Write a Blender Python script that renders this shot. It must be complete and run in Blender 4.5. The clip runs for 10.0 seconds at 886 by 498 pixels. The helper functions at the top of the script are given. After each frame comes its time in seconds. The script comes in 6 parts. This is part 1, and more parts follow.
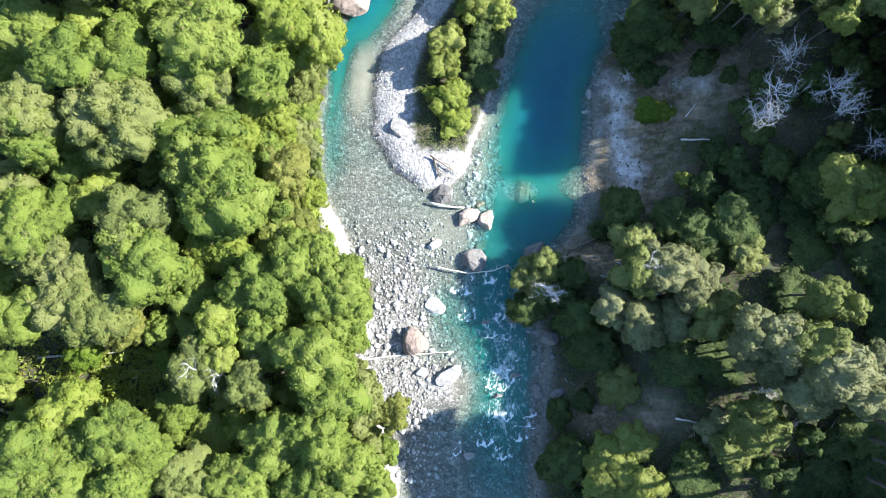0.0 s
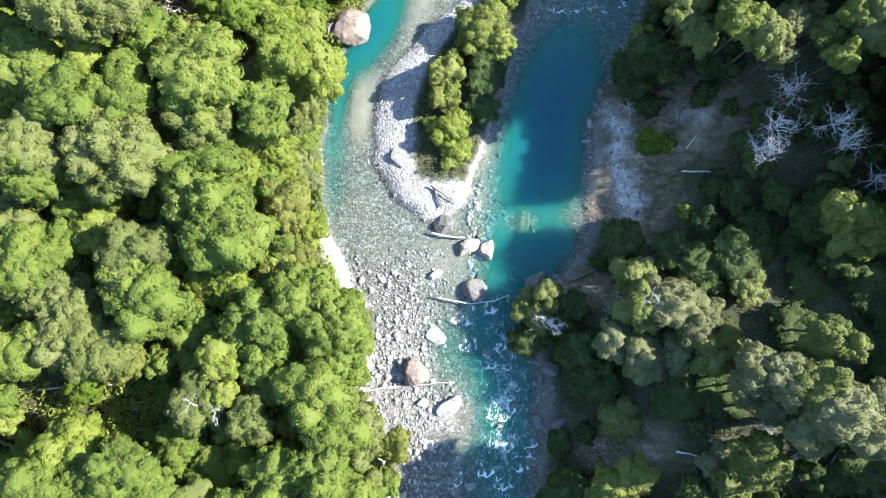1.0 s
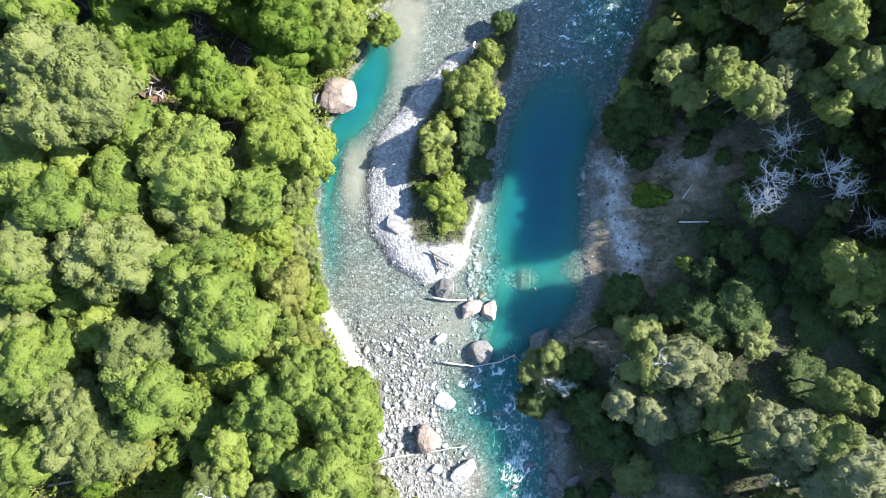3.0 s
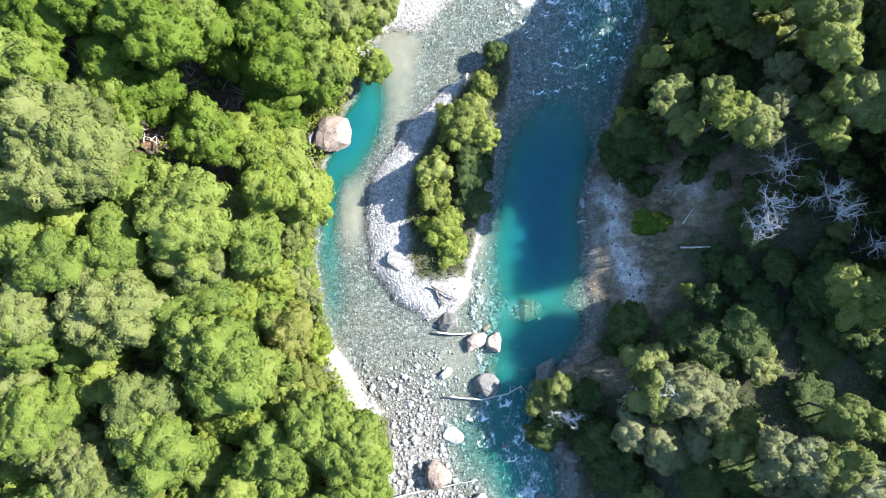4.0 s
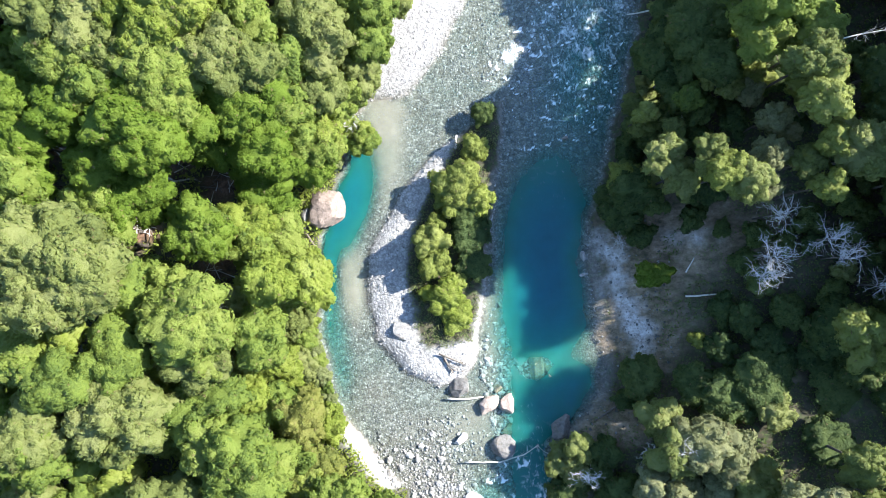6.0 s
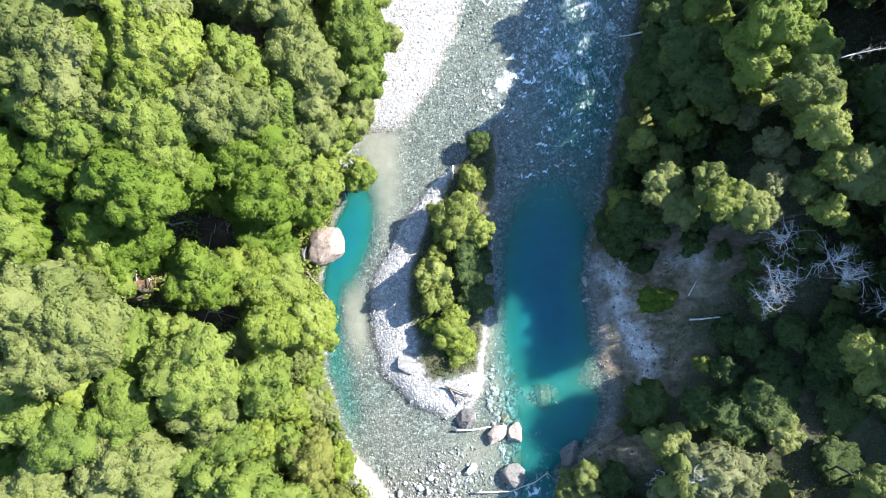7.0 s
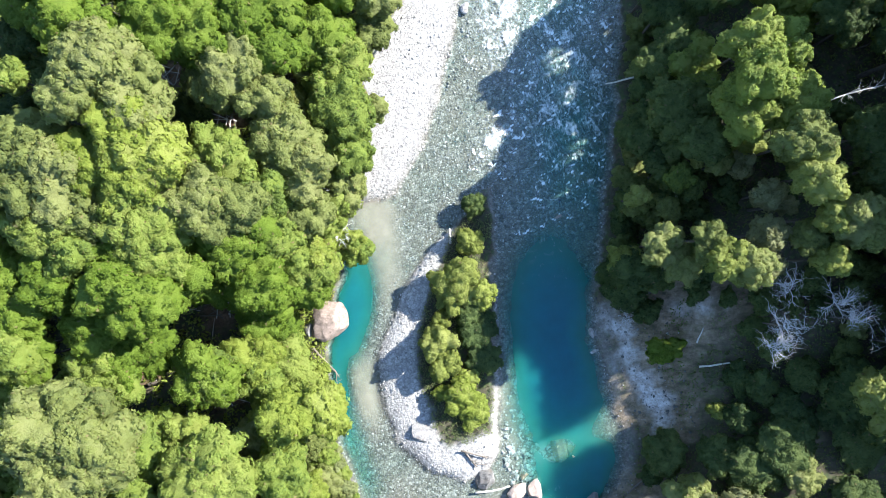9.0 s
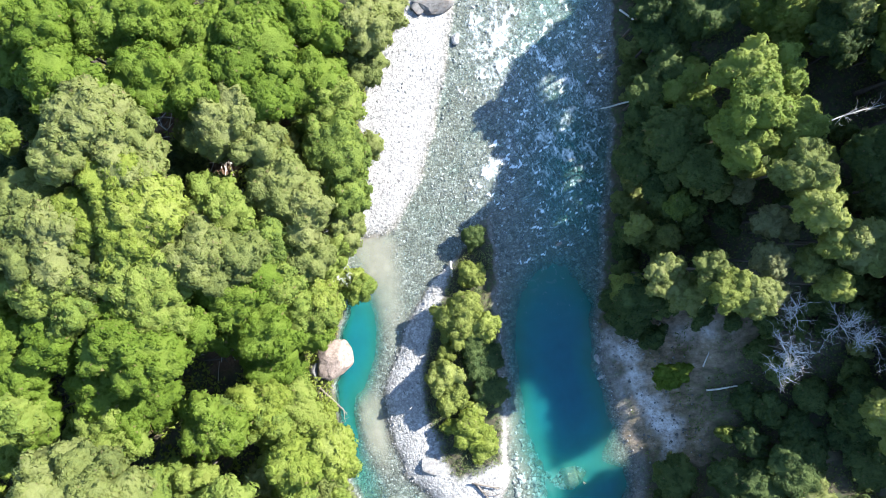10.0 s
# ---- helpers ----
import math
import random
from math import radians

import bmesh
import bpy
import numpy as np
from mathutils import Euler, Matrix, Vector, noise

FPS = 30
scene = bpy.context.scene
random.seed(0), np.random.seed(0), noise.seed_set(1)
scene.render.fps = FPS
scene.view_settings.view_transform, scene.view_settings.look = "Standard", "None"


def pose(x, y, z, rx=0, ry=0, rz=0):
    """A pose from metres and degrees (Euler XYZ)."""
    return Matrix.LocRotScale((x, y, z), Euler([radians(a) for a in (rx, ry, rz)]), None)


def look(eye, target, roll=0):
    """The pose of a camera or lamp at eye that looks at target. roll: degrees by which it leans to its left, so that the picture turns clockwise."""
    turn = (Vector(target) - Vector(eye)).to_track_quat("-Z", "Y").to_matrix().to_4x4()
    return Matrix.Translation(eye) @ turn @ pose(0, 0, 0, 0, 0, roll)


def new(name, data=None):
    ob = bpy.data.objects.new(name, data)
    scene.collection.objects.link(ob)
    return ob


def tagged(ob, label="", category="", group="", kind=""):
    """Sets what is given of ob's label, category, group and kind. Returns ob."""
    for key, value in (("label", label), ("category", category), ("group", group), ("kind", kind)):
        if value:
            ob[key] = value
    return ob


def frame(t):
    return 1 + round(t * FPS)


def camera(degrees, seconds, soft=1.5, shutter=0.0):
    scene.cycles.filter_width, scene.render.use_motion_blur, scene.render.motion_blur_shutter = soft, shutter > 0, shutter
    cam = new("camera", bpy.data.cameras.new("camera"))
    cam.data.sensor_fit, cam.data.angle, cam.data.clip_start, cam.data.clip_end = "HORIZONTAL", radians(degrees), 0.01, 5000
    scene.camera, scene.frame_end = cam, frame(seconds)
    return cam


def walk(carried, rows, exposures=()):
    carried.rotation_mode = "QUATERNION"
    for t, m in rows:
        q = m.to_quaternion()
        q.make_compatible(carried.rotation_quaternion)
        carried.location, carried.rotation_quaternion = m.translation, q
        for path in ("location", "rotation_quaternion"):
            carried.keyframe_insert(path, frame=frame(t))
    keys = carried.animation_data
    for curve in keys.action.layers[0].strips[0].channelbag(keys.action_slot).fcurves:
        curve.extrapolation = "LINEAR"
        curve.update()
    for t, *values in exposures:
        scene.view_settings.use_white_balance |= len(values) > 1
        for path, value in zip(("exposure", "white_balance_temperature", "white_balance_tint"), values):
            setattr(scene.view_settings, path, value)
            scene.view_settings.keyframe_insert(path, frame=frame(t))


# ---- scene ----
cam = camera(71.5, 10.0, soft=0.8)
PATH = [
    (0.0, 0.778, -4.743, 78.744, 3.438, 0.459, 1.169),
    (0.5, 0.596, -2.637, 78.824, 3.242, 0.376, 1.167),
    (1.0, 0.416, -0.560, 78.922, 3.198, 0.322, 1.087),
    (1.5, 0.239, 1.586, 78.983, 3.088, 0.245, 0.742),
    (2.0, 0.065, 3.802, 79.002, 2.973, 0.144, -0.054),
    (2.5, 0.009, 6.049, 79.009, 2.805, 0.143, -1.518),
    (4.0, 0.091, 12.940, 78.900, 2.474, 0.180, -5.506),
    (4.5, 0.146, 15.262, 78.871, 2.350, 0.135, -6.730),
    (5.0, 0.227, 17.607, 78.832, 2.114, 0.055, -7.962),
    (5.5, 0.358, 19.972, 78.816, 1.965, -0.020, -9.317),
    (7.0, 1.344, 26.972, 78.676, 1.251, -0.093, -13.023),
    (7.5, 1.805, 29.291, 78.615, 1.074, -0.109, -14.303),
    (8.0, 2.357, 31.488, 78.547, 0.918, -0.087, -15.546),
    (8.5, 2.995, 33.717, 78.496, 0.691, -0.060, -16.795),
    (9.0, 3.713, 36.031, 78.448, 0.385, -0.022, -18.037),
    (9.5, 4.449, 38.300, 78.326, 0.106, -0.009, -19.286),
    (10.0, 5.178, 40.553, 78.234, -0.050, 0.003, -20.611),
]
walk(cam, [(t, pose(x, y, z, rx, ry, rz)) for t, x, y, z, rx, ry, rz in PATH])

# ---------------------------------------------------------------- light
SUN_UP, SUN_SIDE = 32.5, 11.0          # elevation; degrees from +x towards +y
world = bpy.data.worlds.new("sky")
scene.world = world
world.use_nodes = True
sky = world.node_tree.nodes.new("ShaderNodeTexSky")
sky.sky_type = "NISHITA"
sky.sun_disc = False
sky.dust_density, sky.ozone_density = 0.3, 4.0
sky.sun_elevation = radians(SUN_UP)
sky.sun_rotation = radians(90 - SUN_SIDE)
back = world.node_tree.nodes["Background"]
back.inputs["Strength"].default_value = 0.115
world.node_tree.links.new(sky.outputs[0], back.inputs["Color"])

lamp = bpy.data.lights.new("sun", "SUN")
lamp.energy, lamp.angle, lamp.color = 4.8, radians(0.6), (1.0, 0.965, 0.91)
sun = new("sun", lamp)
e, a = radians(SUN_UP), radians(SUN_SIDE)
sun.matrix_world = look((200 * math.cos(e) * math.cos(a), 200 * math.cos(e) * math.sin(a), 200 * math.sin(e)), (0, 0, 0))
scene.view_settings.exposure = 2.14


# ---------------------------------------------------------------- materials
class Nodes:
    """Short calls for a node material."""

    def __init__(self, name):
        self.mat = bpy.data.materials.new(name)
        self.mat.use_nodes = True
        self.tree = self.mat.node_tree
        self.tree.nodes.clear()
        self.out = self.tree.nodes.new("ShaderNodeOutputMaterial")

    def put(self, kind, **values):
        n = self.tree.nodes.new(kind)
        for k, v in values.items():
            self.set(n, k.replace("_", " "), v)
        return n

    def set(self, n, socket, v):
        s = n.inputs[int(socket[1:])] if socket[0] == "i" and socket[1:].isdigit() else n.inputs[socket]
        if isinstance(v, bpy.types.NodeSocket):
            self.tree.links.new(v, s)
        else:
            s.default_value = v

    def mix(self, fac, a, b, blend="MIX"):
        n = self.tree.nodes.new("ShaderNodeMix")
        n.data_type, n.blend_type = "RGBA", blend
        for i, v in ((0, fac), (6, a), (7, b)):
            if isinstance(v, bpy.types.NodeSocket):
                self.tree.links.new(v, n.inputs[i])
            else:
                n.inputs[i].default_value = (*v, 1) if isinstance(v, tuple) and len(v) == 3 else v
        return n.outputs[2]

    def math(self, op, a, b=0.0, clamp=False):
        n = self.tree.nodes.new("ShaderNodeMath")
        n.operation, n.use_clamp = op, clamp
        self.set(n, "i0", a)
        self.set(n, "i1", b)
        return n.outputs[0]

    def ramp(self, fac, stops):
        n = self.tree.nodes.new("ShaderNodeValToRGB")
        while len(n.color_ramp.elements) < len(stops):
            n.color_ramp.elements.new(0.5)
        for el, (p, c) in zip(n.color_ramp.elements, stops):
            el.position = p
            el.color = (*c, 1) if isinstance(c, tuple) else (c, c, c, 1)
        self.set(n, "Fac", fac)
        return n.outputs[0]

    def noise(self, scale, detail=4.0, rough=0.55, coords=None):
        n = self.put("ShaderNodeTexNoise", Scale=scale, Detail=detail, Roughness=rough)
        if coords is not None:
            self.set(n, "Vector", coords)
        return n.outputs["Fac"]

    def voronoi(self, scale, coords, out="Distance", feature="F1"):
        n = self.put("ShaderNodeTexVoronoi", Scale=scale, Vector=coords)
        n.feature = feature
        return n.outputs[out]

    def where(self):
        return self.tree.nodes.new("ShaderNodeNewGeometry").outputs["Position"]

    def island(self):
        return self.tree.nodes.new("ShaderNodeNewGeometry").outputs["Random Per Island"]

    def object_random(self):
        return self.tree.nodes.new("ShaderNodeObjectInfo").outputs["Random"]

    def attribute(self, name):
        n = self.tree.nodes.new("ShaderNodeAttribute")
        n.attribute_name = name
        return n.outputs["Fac"]

    def bump(self, height, strength=0.5, distance=0.1):
        return self.put("ShaderNodeBump", Height=height, Strength=strength, Distance=distance).outputs[0]

    def finish(self, shader):
        self.tree.links.new(shader, self.out.inputs["Surface"])
        return self.mat


def leaf_material(name, dark, mid, light):
    """Leaves: the hue varies from tree to tree, spray to spray and in soft patches through a crown."""
    n = Nodes(name)
    p = n.where()
    spray = n.math("ADD", n.math("MULTIPLY", n.island(), 0.22), n.math("MULTIPLY", n.noise(0.35, 4.0, 0.6, p), 0.55))
    spray = n.math("ADD", spray, n.math("MULTIPLY", n.noise(3.0, 5.0, 0.7, p), 0.45))
    spray = n.math("ADD", spray, n.math("MULTIPLY", n.math("SUBTRACT", n.object_random(), 0.5), 0.30))
    col = n.ramp(spray, ((0.42, dark), (0.62, mid), (0.86, light)))
    col = n.mix(n.math("MULTIPLY", n.math("GREATER_THAN", n.island(), 0.985), 0.7), col, (0.20, 0.15, 0.08))
    tuft = n.bump(n.noise(2.2, 4.0, 0.7, p), 0.8, 0.45)
    body = n.put("ShaderNodeBsdfPrincipled", Base_Color=col, Roughness=0.6, Normal=tuft)
    n.set(body, "Specular IOR Level", 0.2)
    thin = n.put("ShaderNodeBsdfTranslucent", Normal=tuft, Color=n.mix(0.3, col, (0.10, 0.13, 0.02), "ADD"))
    mixed = n.put("ShaderNodeMixShader", Fac=0.5)
    n.set(mixed, "i1", body.outputs[0])
    n.set(mixed, "i2", thin.outputs[0])
    return n.finish(mixed.outputs[0])


LEAF = {
    "m": leaf_material("leaves_green", (0.106, 0.157, 0.035), (0.169, 0.230, 0.043), (0.223, 0.271, 0.063)),
    "y": leaf_material("leaves_bright_green", (0.144, 0.197, 0.030), (0.218, 0.270, 0.047), (0.265, 0.303, 0.080)),
    "o": leaf_material("leaves_olive", (0.116, 0.146, 0.045), (0.175, 0.210, 0.059), (0.227, 0.251, 0.091)),
    "s": leaf_material("leaves_sage", (0.122, 0.146, 0.058), (0.186, 0.216, 0.084), (0.258, 0.284, 0.128)),
    "a": leaf_material("leaves_tawny", (0.121, 0.143, 0.036), (0.183, 0.204, 0.046), (0.224, 0.230, 0.063)),
    "g": leaf_material("leaves_rich_green", (0.071, 0.121, 0.015), (0.112, 0.178, 0.019), (0.149, 0.214, 0.031)),
    "w": leaf_material("leaves_willow", (0.144, 0.176, 0.039), (0.214, 0.252, 0.057), (0.258, 0.289, 0.086)),
    # greyish olive, paler to stand in for sun on the crowns
    "p": leaf_material("leaves_pale_olive_sunlit", (0.132, 0.145, 0.066), (0.204, 0.220, 0.104), (0.277, 0.292, 0.157)),
    # deep green, with some of the slope's shade put into the colour
    "d": leaf_material("leaves_deep_green_shaded", (0.031, 0.059, 0.020), (0.070, 0.108, 0.032), (0.122, 0.164, 0.048)),
}


def bark_material(name, dark, light):
    n = Nodes(name)
    p = n.where()
    c = n.ramp(n.noise(5.0, 6.0, 0.7, p), ((0.3, dark), (0.7, light)))
    b = n.put("ShaderNodeBsdfPrincipled", Base_Color=c, Roughness=0.9, Normal=n.bump(n.noise(14.0, 5.0, 0.7, p), 0.6, 0.05))
    return n.finish(b.outputs[0])


BARK = bark_material("bark", (0.03, 0.025, 0.02), (0.09, 0.075, 0.06))
DEADWOOD = bark_material("deadwood", (0.36, 0.35, 0.335), (0.62, 0.61, 0.585))
LOGWOOD = bark_material("bleached_wood", (0.34, 0.31, 0.27), (0.62, 0.58, 0.52))
DARKWOOD = bark_material("wet_wood", (0.07, 0.06, 0.05), (0.20, 0.17, 0.14))


def stone_material(name, dark, mid, light):
    n = Nodes(name)
    p = n.where()
    pick = n.math("ADD", n.math("MULTIPLY", n.island(), 0.62), n.math("MULTIPLY", n.object_random(), 0.2))
    c = n.ramp(pick, ((0.05, dark), (0.42, mid), (0.8, light)))
    c = n.mix(0.9, c, n.ramp(n.noise(2.2, 8.0, 0.72, p), ((0.30, 0.25), (0.48, 0.8), (0.60, 1.0))), "MULTIPLY")
    c = n.mix(n.ramp(n.noise(0.9, 6.0, 0.7, p), ((0.52, 0.0), (0.66, 0.6))), c, (0.13, 0.10, 0.075))
    h = n.noise(4.0, 8.0, 0.72, p)
    b = n.put("ShaderNodeBsdfPrincipled", Base_Color=c, Roughness=0.85, Normal=n.bump(h, 0.55, 0.18))
    return n.finish(b.outputs[0])


STONE = stone_material("river_stone", (0.08, 0.08, 0.08), (0.20, 0.20, 0.19), (0.44, 0.43, 0.41))
DARKSTONE = stone_material("dark_stone", (0.05, 0.052, 0.05), (0.115, 0.12, 0.11), (0.27, 0.265, 0.25))
PALE = stone_material("pale_granite", (0.25, 0.245, 0.235), (0.37, 0.36, 0.345), (0.48, 0.47, 0.45))
WHITE = stone_material("white_granite", (0.46, 0.455, 0.44), (0.58, 0.57, 0.55), (0.68, 0.67, 0.65))
PINK = stone_material("pinkish_granite", (0.19, 0.145, 0.12), (0.26, 0.205, 0.175), (0.32, 0.26, 0.225))
BLUSH = stone_material("blush_granite", (0.36, 0.285, 0.235), (0.43, 0.345, 0.29), (0.52, 0.44, 0.38))
GREY = stone_material("grey_granite", (0.13, 0.125, 0.12), (0.20, 0.195, 0.185), (0.28, 0.27, 0.26))
SUNK = stone_material("silted_stone", (0.16, 0.15, 0.10), (0.24, 0.22, 0.15), (0.32, 0.29, 0.20))


def ground_material():
    """Forest soil, gravel bars, silt and the river bed, told apart by the zones of the sheet."""
    n = Nodes("ground")
    p = n.where()
    gravel, sand, scree = n.attribute("gravel"), n.attribute("silt"), n.attribute("scree")
    soil = n.ramp(n.noise(0.55, 8.0, 0.65, p), ((0.3, (0.035, 0.036, 0.016)), (0.5, (0.055, 0.050, 0.028)), (0.68, (0.10, 0.078, 0.05))))
    soil = n.mix(n.ramp(n.noise(1.7, 5.0, 0.6, p), ((0.48, 0.0), (0.60, 1.0))), soil, (0.045, 0.070, 0.016))
    litter = n.put("ShaderNodeTexVoronoi", Scale=3.5, Vector=p)
    grain = n.tree.nodes.new("ShaderNodeSeparateColor")
    n.set(grain, "Color", litter.outputs["Color"])
    soil = n.mix(0.6, soil, n.ramp(grain.outputs[0], ((0.0, 0.35), (0.85, 0.9), (1.0, 1.6))), "MULTIPLY")

    big = n.put("ShaderNodeTexVoronoi", Scale=2.6, Vector=p)
    small = n.put("ShaderNodeTexVoronoi", Scale=6.5, Vector=p)
    shade = n.tree.nodes.new("ShaderNodeSeparateColor")
    n.set(shade, "Color", big.outputs["Color"])
    shade2 = n.tree.nodes.new("ShaderNodeSeparateColor")
    n.set(shade2, "Color", small.outputs["Color"])
    speck = n.math("ADD", n.math("MULTIPLY", shade.outputs[0], 0.5), n.math("MULTIPLY", shade2.outputs[0], 0.5))
    dry = n.ramp(speck, ((0.1, (0.19, 0.187, 0.18)), (0.45, (0.265, 0.26, 0.25)), (0.9, (0.43, 0.425, 0.41))))
    wet = n.ramp(speck, ((0.10, (0.042, 0.045, 0.040)), (0.45, (0.115, 0.115, 0.10)), (0.72, (0.19, 0.185, 0.165)), (0.93, (0.36, 0.35, 0.33))))
    wet = n.mix(n.ramp(n.noise(0.22, 5.0, 0.6, p), ((0.38, 0.0), (0.66, 0.5))), wet, (0.12, 0.105, 0.08))
    hide = n.math("MULTIPLY", n.math("MAXIMUM", big.outputs["Distance"], n.math("MULTIPLY", small.outputs["Distance"], 0.8)), 1.0)
    crack = n.ramp(hide, ((0.55, 1.0), (0.95, 0.45)))
    wet = n.mix(0.6, wet, crack, "MULTIPLY")
    dry = n.mix(0.5, dry, crack, "MULTIPLY")
    height = n.tree.nodes.new("ShaderNodeSeparateXYZ")
    n.set(height, "Vector", p)
    dryness = n.ramp(n.math("ADD", height.outputs[2], n.math("MULTIPLY", n.noise(1.3, 4.0, 0.6, p), 0.25)), ((0.10, 0.0), (0.36, 1.0)))
    stones = n.mix(dryness, wet, dry)
    silt = n.ramp(n.noise(0.8, 7.0, 0.6, p), ((0.3, (0.18, 0.155, 0.125)), (0.7, (0.25, 0.215, 0.175))))
    runs = n.put("ShaderNodeMapping", Vector=p)
    runs.inputs["Scale"].default_value = (0.6, 1.15, 0.6)
    runs.inputs["Rotation"].default_value = (0, 0, radians(14))
    slide = n.math("ADD", n.math("MULTIPLY", n.noise(0.9, 9.0, 0.74, p), 0.5), n.math("MULTIPLY", n.noise(1.1, 7.0, 0.7, runs.outputs[0]), 0.5))
    rubble = n.ramp(slide, ((0.38, (0.050, 0.046, 0.022)), (0.46, (0.15, 0.115, 0.068)), (0.55, (0.29, 0.215, 0.145)), (0.64, (0.45, 0.38, 0.30))))
    duff = n.ramp(n.noise(1.1, 8.0, 0.72, p), ((0.36, (0.045, 0.03, 0.02)), (0.50, (0.15, 0.085, 0.05)), (0.64, (0.30, 0.19, 0.13))))
    soil = n.mix(n.attribute("litter"), soil, duff)
    c = n.mix(gravel, soil, stones)
    c = n.mix(sand, c, n.mix(dryness, silt, (0.52, 0.50, 0.46)))
    c = n.mix(scree, c, rubble)
    chalk = n.ramp(n.noise(1.6, 8.0, 0.7, p), ((0.34, (0.17, 0.145, 0.12)), (0.46, (0.36, 0.335, 0.305)), (0.62, (0.58, 0.56, 0.53))))
    c = n.mix(n.attribute("pale"), c, chalk)
    bump = n.math("ADD", n.math("MULTIPLY", n.math("SUBTRACT", 1.0, hide), n.math("ADD", gravel, 0.2)), n.math("MULTIPLY", n.noise(6.0, 8.0, 0.75, p), 0.7))
    bump = n.math("MULTIPLY", bump, n.math("SUBTRACT", 1.0, n.math("MULTIPLY", sand, 0.9)))
    b = n.put("ShaderNodeBsdfPrincipled", Base_Color=c, Roughness=0.9, Normal=n.bump(bump, 0.7, 0.14))
    return n.finish(b.outputs[0])


GROUND = ground_material()


def water_material():
    """Clear melt water: the bed shows where it is shallow, and the blue-green body takes over with depth."""
    n = Nodes("water")
    p = n.where()
    depth, foam = n.attribute("depth"), n.attribute("foam")
    body_c = n.ramp(n.math("MULTIPLY", depth, 0.3), ((0.08, (0.12, 0.17, 0.15)), (0.24, (0.011, 0.153, 0.129)), (0.5, (0.006, 0.112, 0.122)), (0.9, (0.004, 0.078, 0.108))))
    cloud = n.math("SUBTRACT", 1.0, n.math("POWER", 2.718, n.math("MULTIPLY", n.math("MAXIMUM", n.math("SUBTRACT", depth, 0.22), 0.0), -1.15)))
    cloud = n.math("MULTIPLY", cloud, n.math("ADD", 0.80, n.math("MULTIPLY", n.noise(0.5, 4.0, 0.6, p), 0.35)), True)
    tint = n.ramp(n.math("MULTIPLY", depth, 0.3), ((0.0, (0.98, 0.99, 0.98)), (0.10, (0.86, 0.96, 0.93)), (0.30, (0.35, 0.80, 0.76)), (0.8, (0.06, 0.45, 0.52))))
    clear = n.put("ShaderNodeBsdfTransparent", Color=tint)
    wide = n.put("ShaderNodeSubsurfaceScattering", Color=body_c, Scale=7.0, Radius=(0.5, 1.0, 1.3))
    wide.falloff = "BURLEY"
    near = n.put("ShaderNodeSubsurfaceScattering", Color=body_c, Scale=0.8, Radius=(0.6, 1.0, 1.15))
    near.falloff = "BURLEY"
    body = n.put("ShaderNodeMixShader", Fac=0.6)
    n.set(body, "i1", near.outputs[0])
    n.set(body, "i2", wide.outputs[0])
    inner = n.put("ShaderNodeMixShader", Fac=cloud)
    n.set(inner, "i1", clear.outputs[0])
    n.set(inner, "i2", body.outputs[0])
    ripple = n.math("ADD", n.math("MULTIPLY", n.noise(1.6, 5.0, 0.65, p), n.math("ADD", 0.35, n.math("MULTIPLY", foam, 1.0))), n.math("MULTIPLY", n.noise(5.0, 3.0, 0.6, p), 0.12))
    normal = n.bump(ripple, 0.6, 0.35)
    gloss = n.put("ShaderNodeBsdfGlossy", Color=(1, 1, 1, 1), Roughness=0.12, Normal=normal)
    slant = n.put("ShaderNodeLayerWeight", Blend=0.5, Normal=normal).outputs["Facing"]
    sheen = n.math("ADD", n.math("ADD", 0.02, n.math("MULTIPLY", foam, 0.03)), n.math("MULTIPLY", n.math("POWER", slant, 4.0), 0.6))
    wetted = n.put("ShaderNodeMixShader", Fac=sheen)
    n.set(wetted, "i1", inner.outputs[0])
    n.set(wetted, "i2", gloss.outputs[0])
    stretch = n.put("ShaderNodeMapping", Vector=p)
    stretch.inputs["Rotation"].default_value = (0, 0, radians(-12))
    stretch.inputs["Scale"].default_value = (1.0, 0.5, 1.0)
    lace = n.math("ADD", n.math("MULTIPLY", n.noise(2.6, 8.0, 0.72, stretch.outputs[0]), 0.50), n.math("MULTIPLY", n.noise(0.42, 3.0, 0.6, p), 0.50))
    amount = n.ramp(n.math("SUBTRACT", n.math("ADD", lace, n.math("MULTIPLY", foam, 0.48)), 0.28), ((0.435, 0.0), (0.58, 0.85)))
    fleck = n.ramp(n.math("ADD", n.noise(2.5, 7.0, 0.74, stretch.outputs[0]), n.math("MULTIPLY", foam, 0.20)), ((0.60, 0.0), (0.69, 0.5)))
    fleck = n.math("MULTIPLY", fleck, n.ramp(n.noise(0.8, 4.0, 0.65, p), ((0.40, 0.15), (0.60, 1.0))))
    amount = n.math("MAXIMUM", amount, fleck)
    # small standing waves: broken white crests that bow downstream
    bent = n.put("ShaderNodeTexNoise", Scale=0.7, Detail=2.0, Vector=p)
    warped = n.tree.nodes.new("ShaderNodeVectorMath")
    warped.operation = "MULTIPLY_ADD"
    n.set(warped, "i0", bent.outputs["Color"])
    warped.inputs[1].default_value = (1.6, 1.6, 0.0)
    n.set(warped, "i2", p)
    cells = n.put("ShaderNodeTexVoronoi", Scale=0.52, Vector=warped.outputs[0])
    local = n.tree.nodes.new("ShaderNodeVectorMath")
    local.operation = "SUBTRACT"
    n.set(local, "i0", warped.outputs[0])
    n.set(local, "i1", cells.outputs["Position"])
    side = n.tree.nodes.new("ShaderNodeSeparateXYZ")
    n.set(side, "Vector", local.outputs[0])
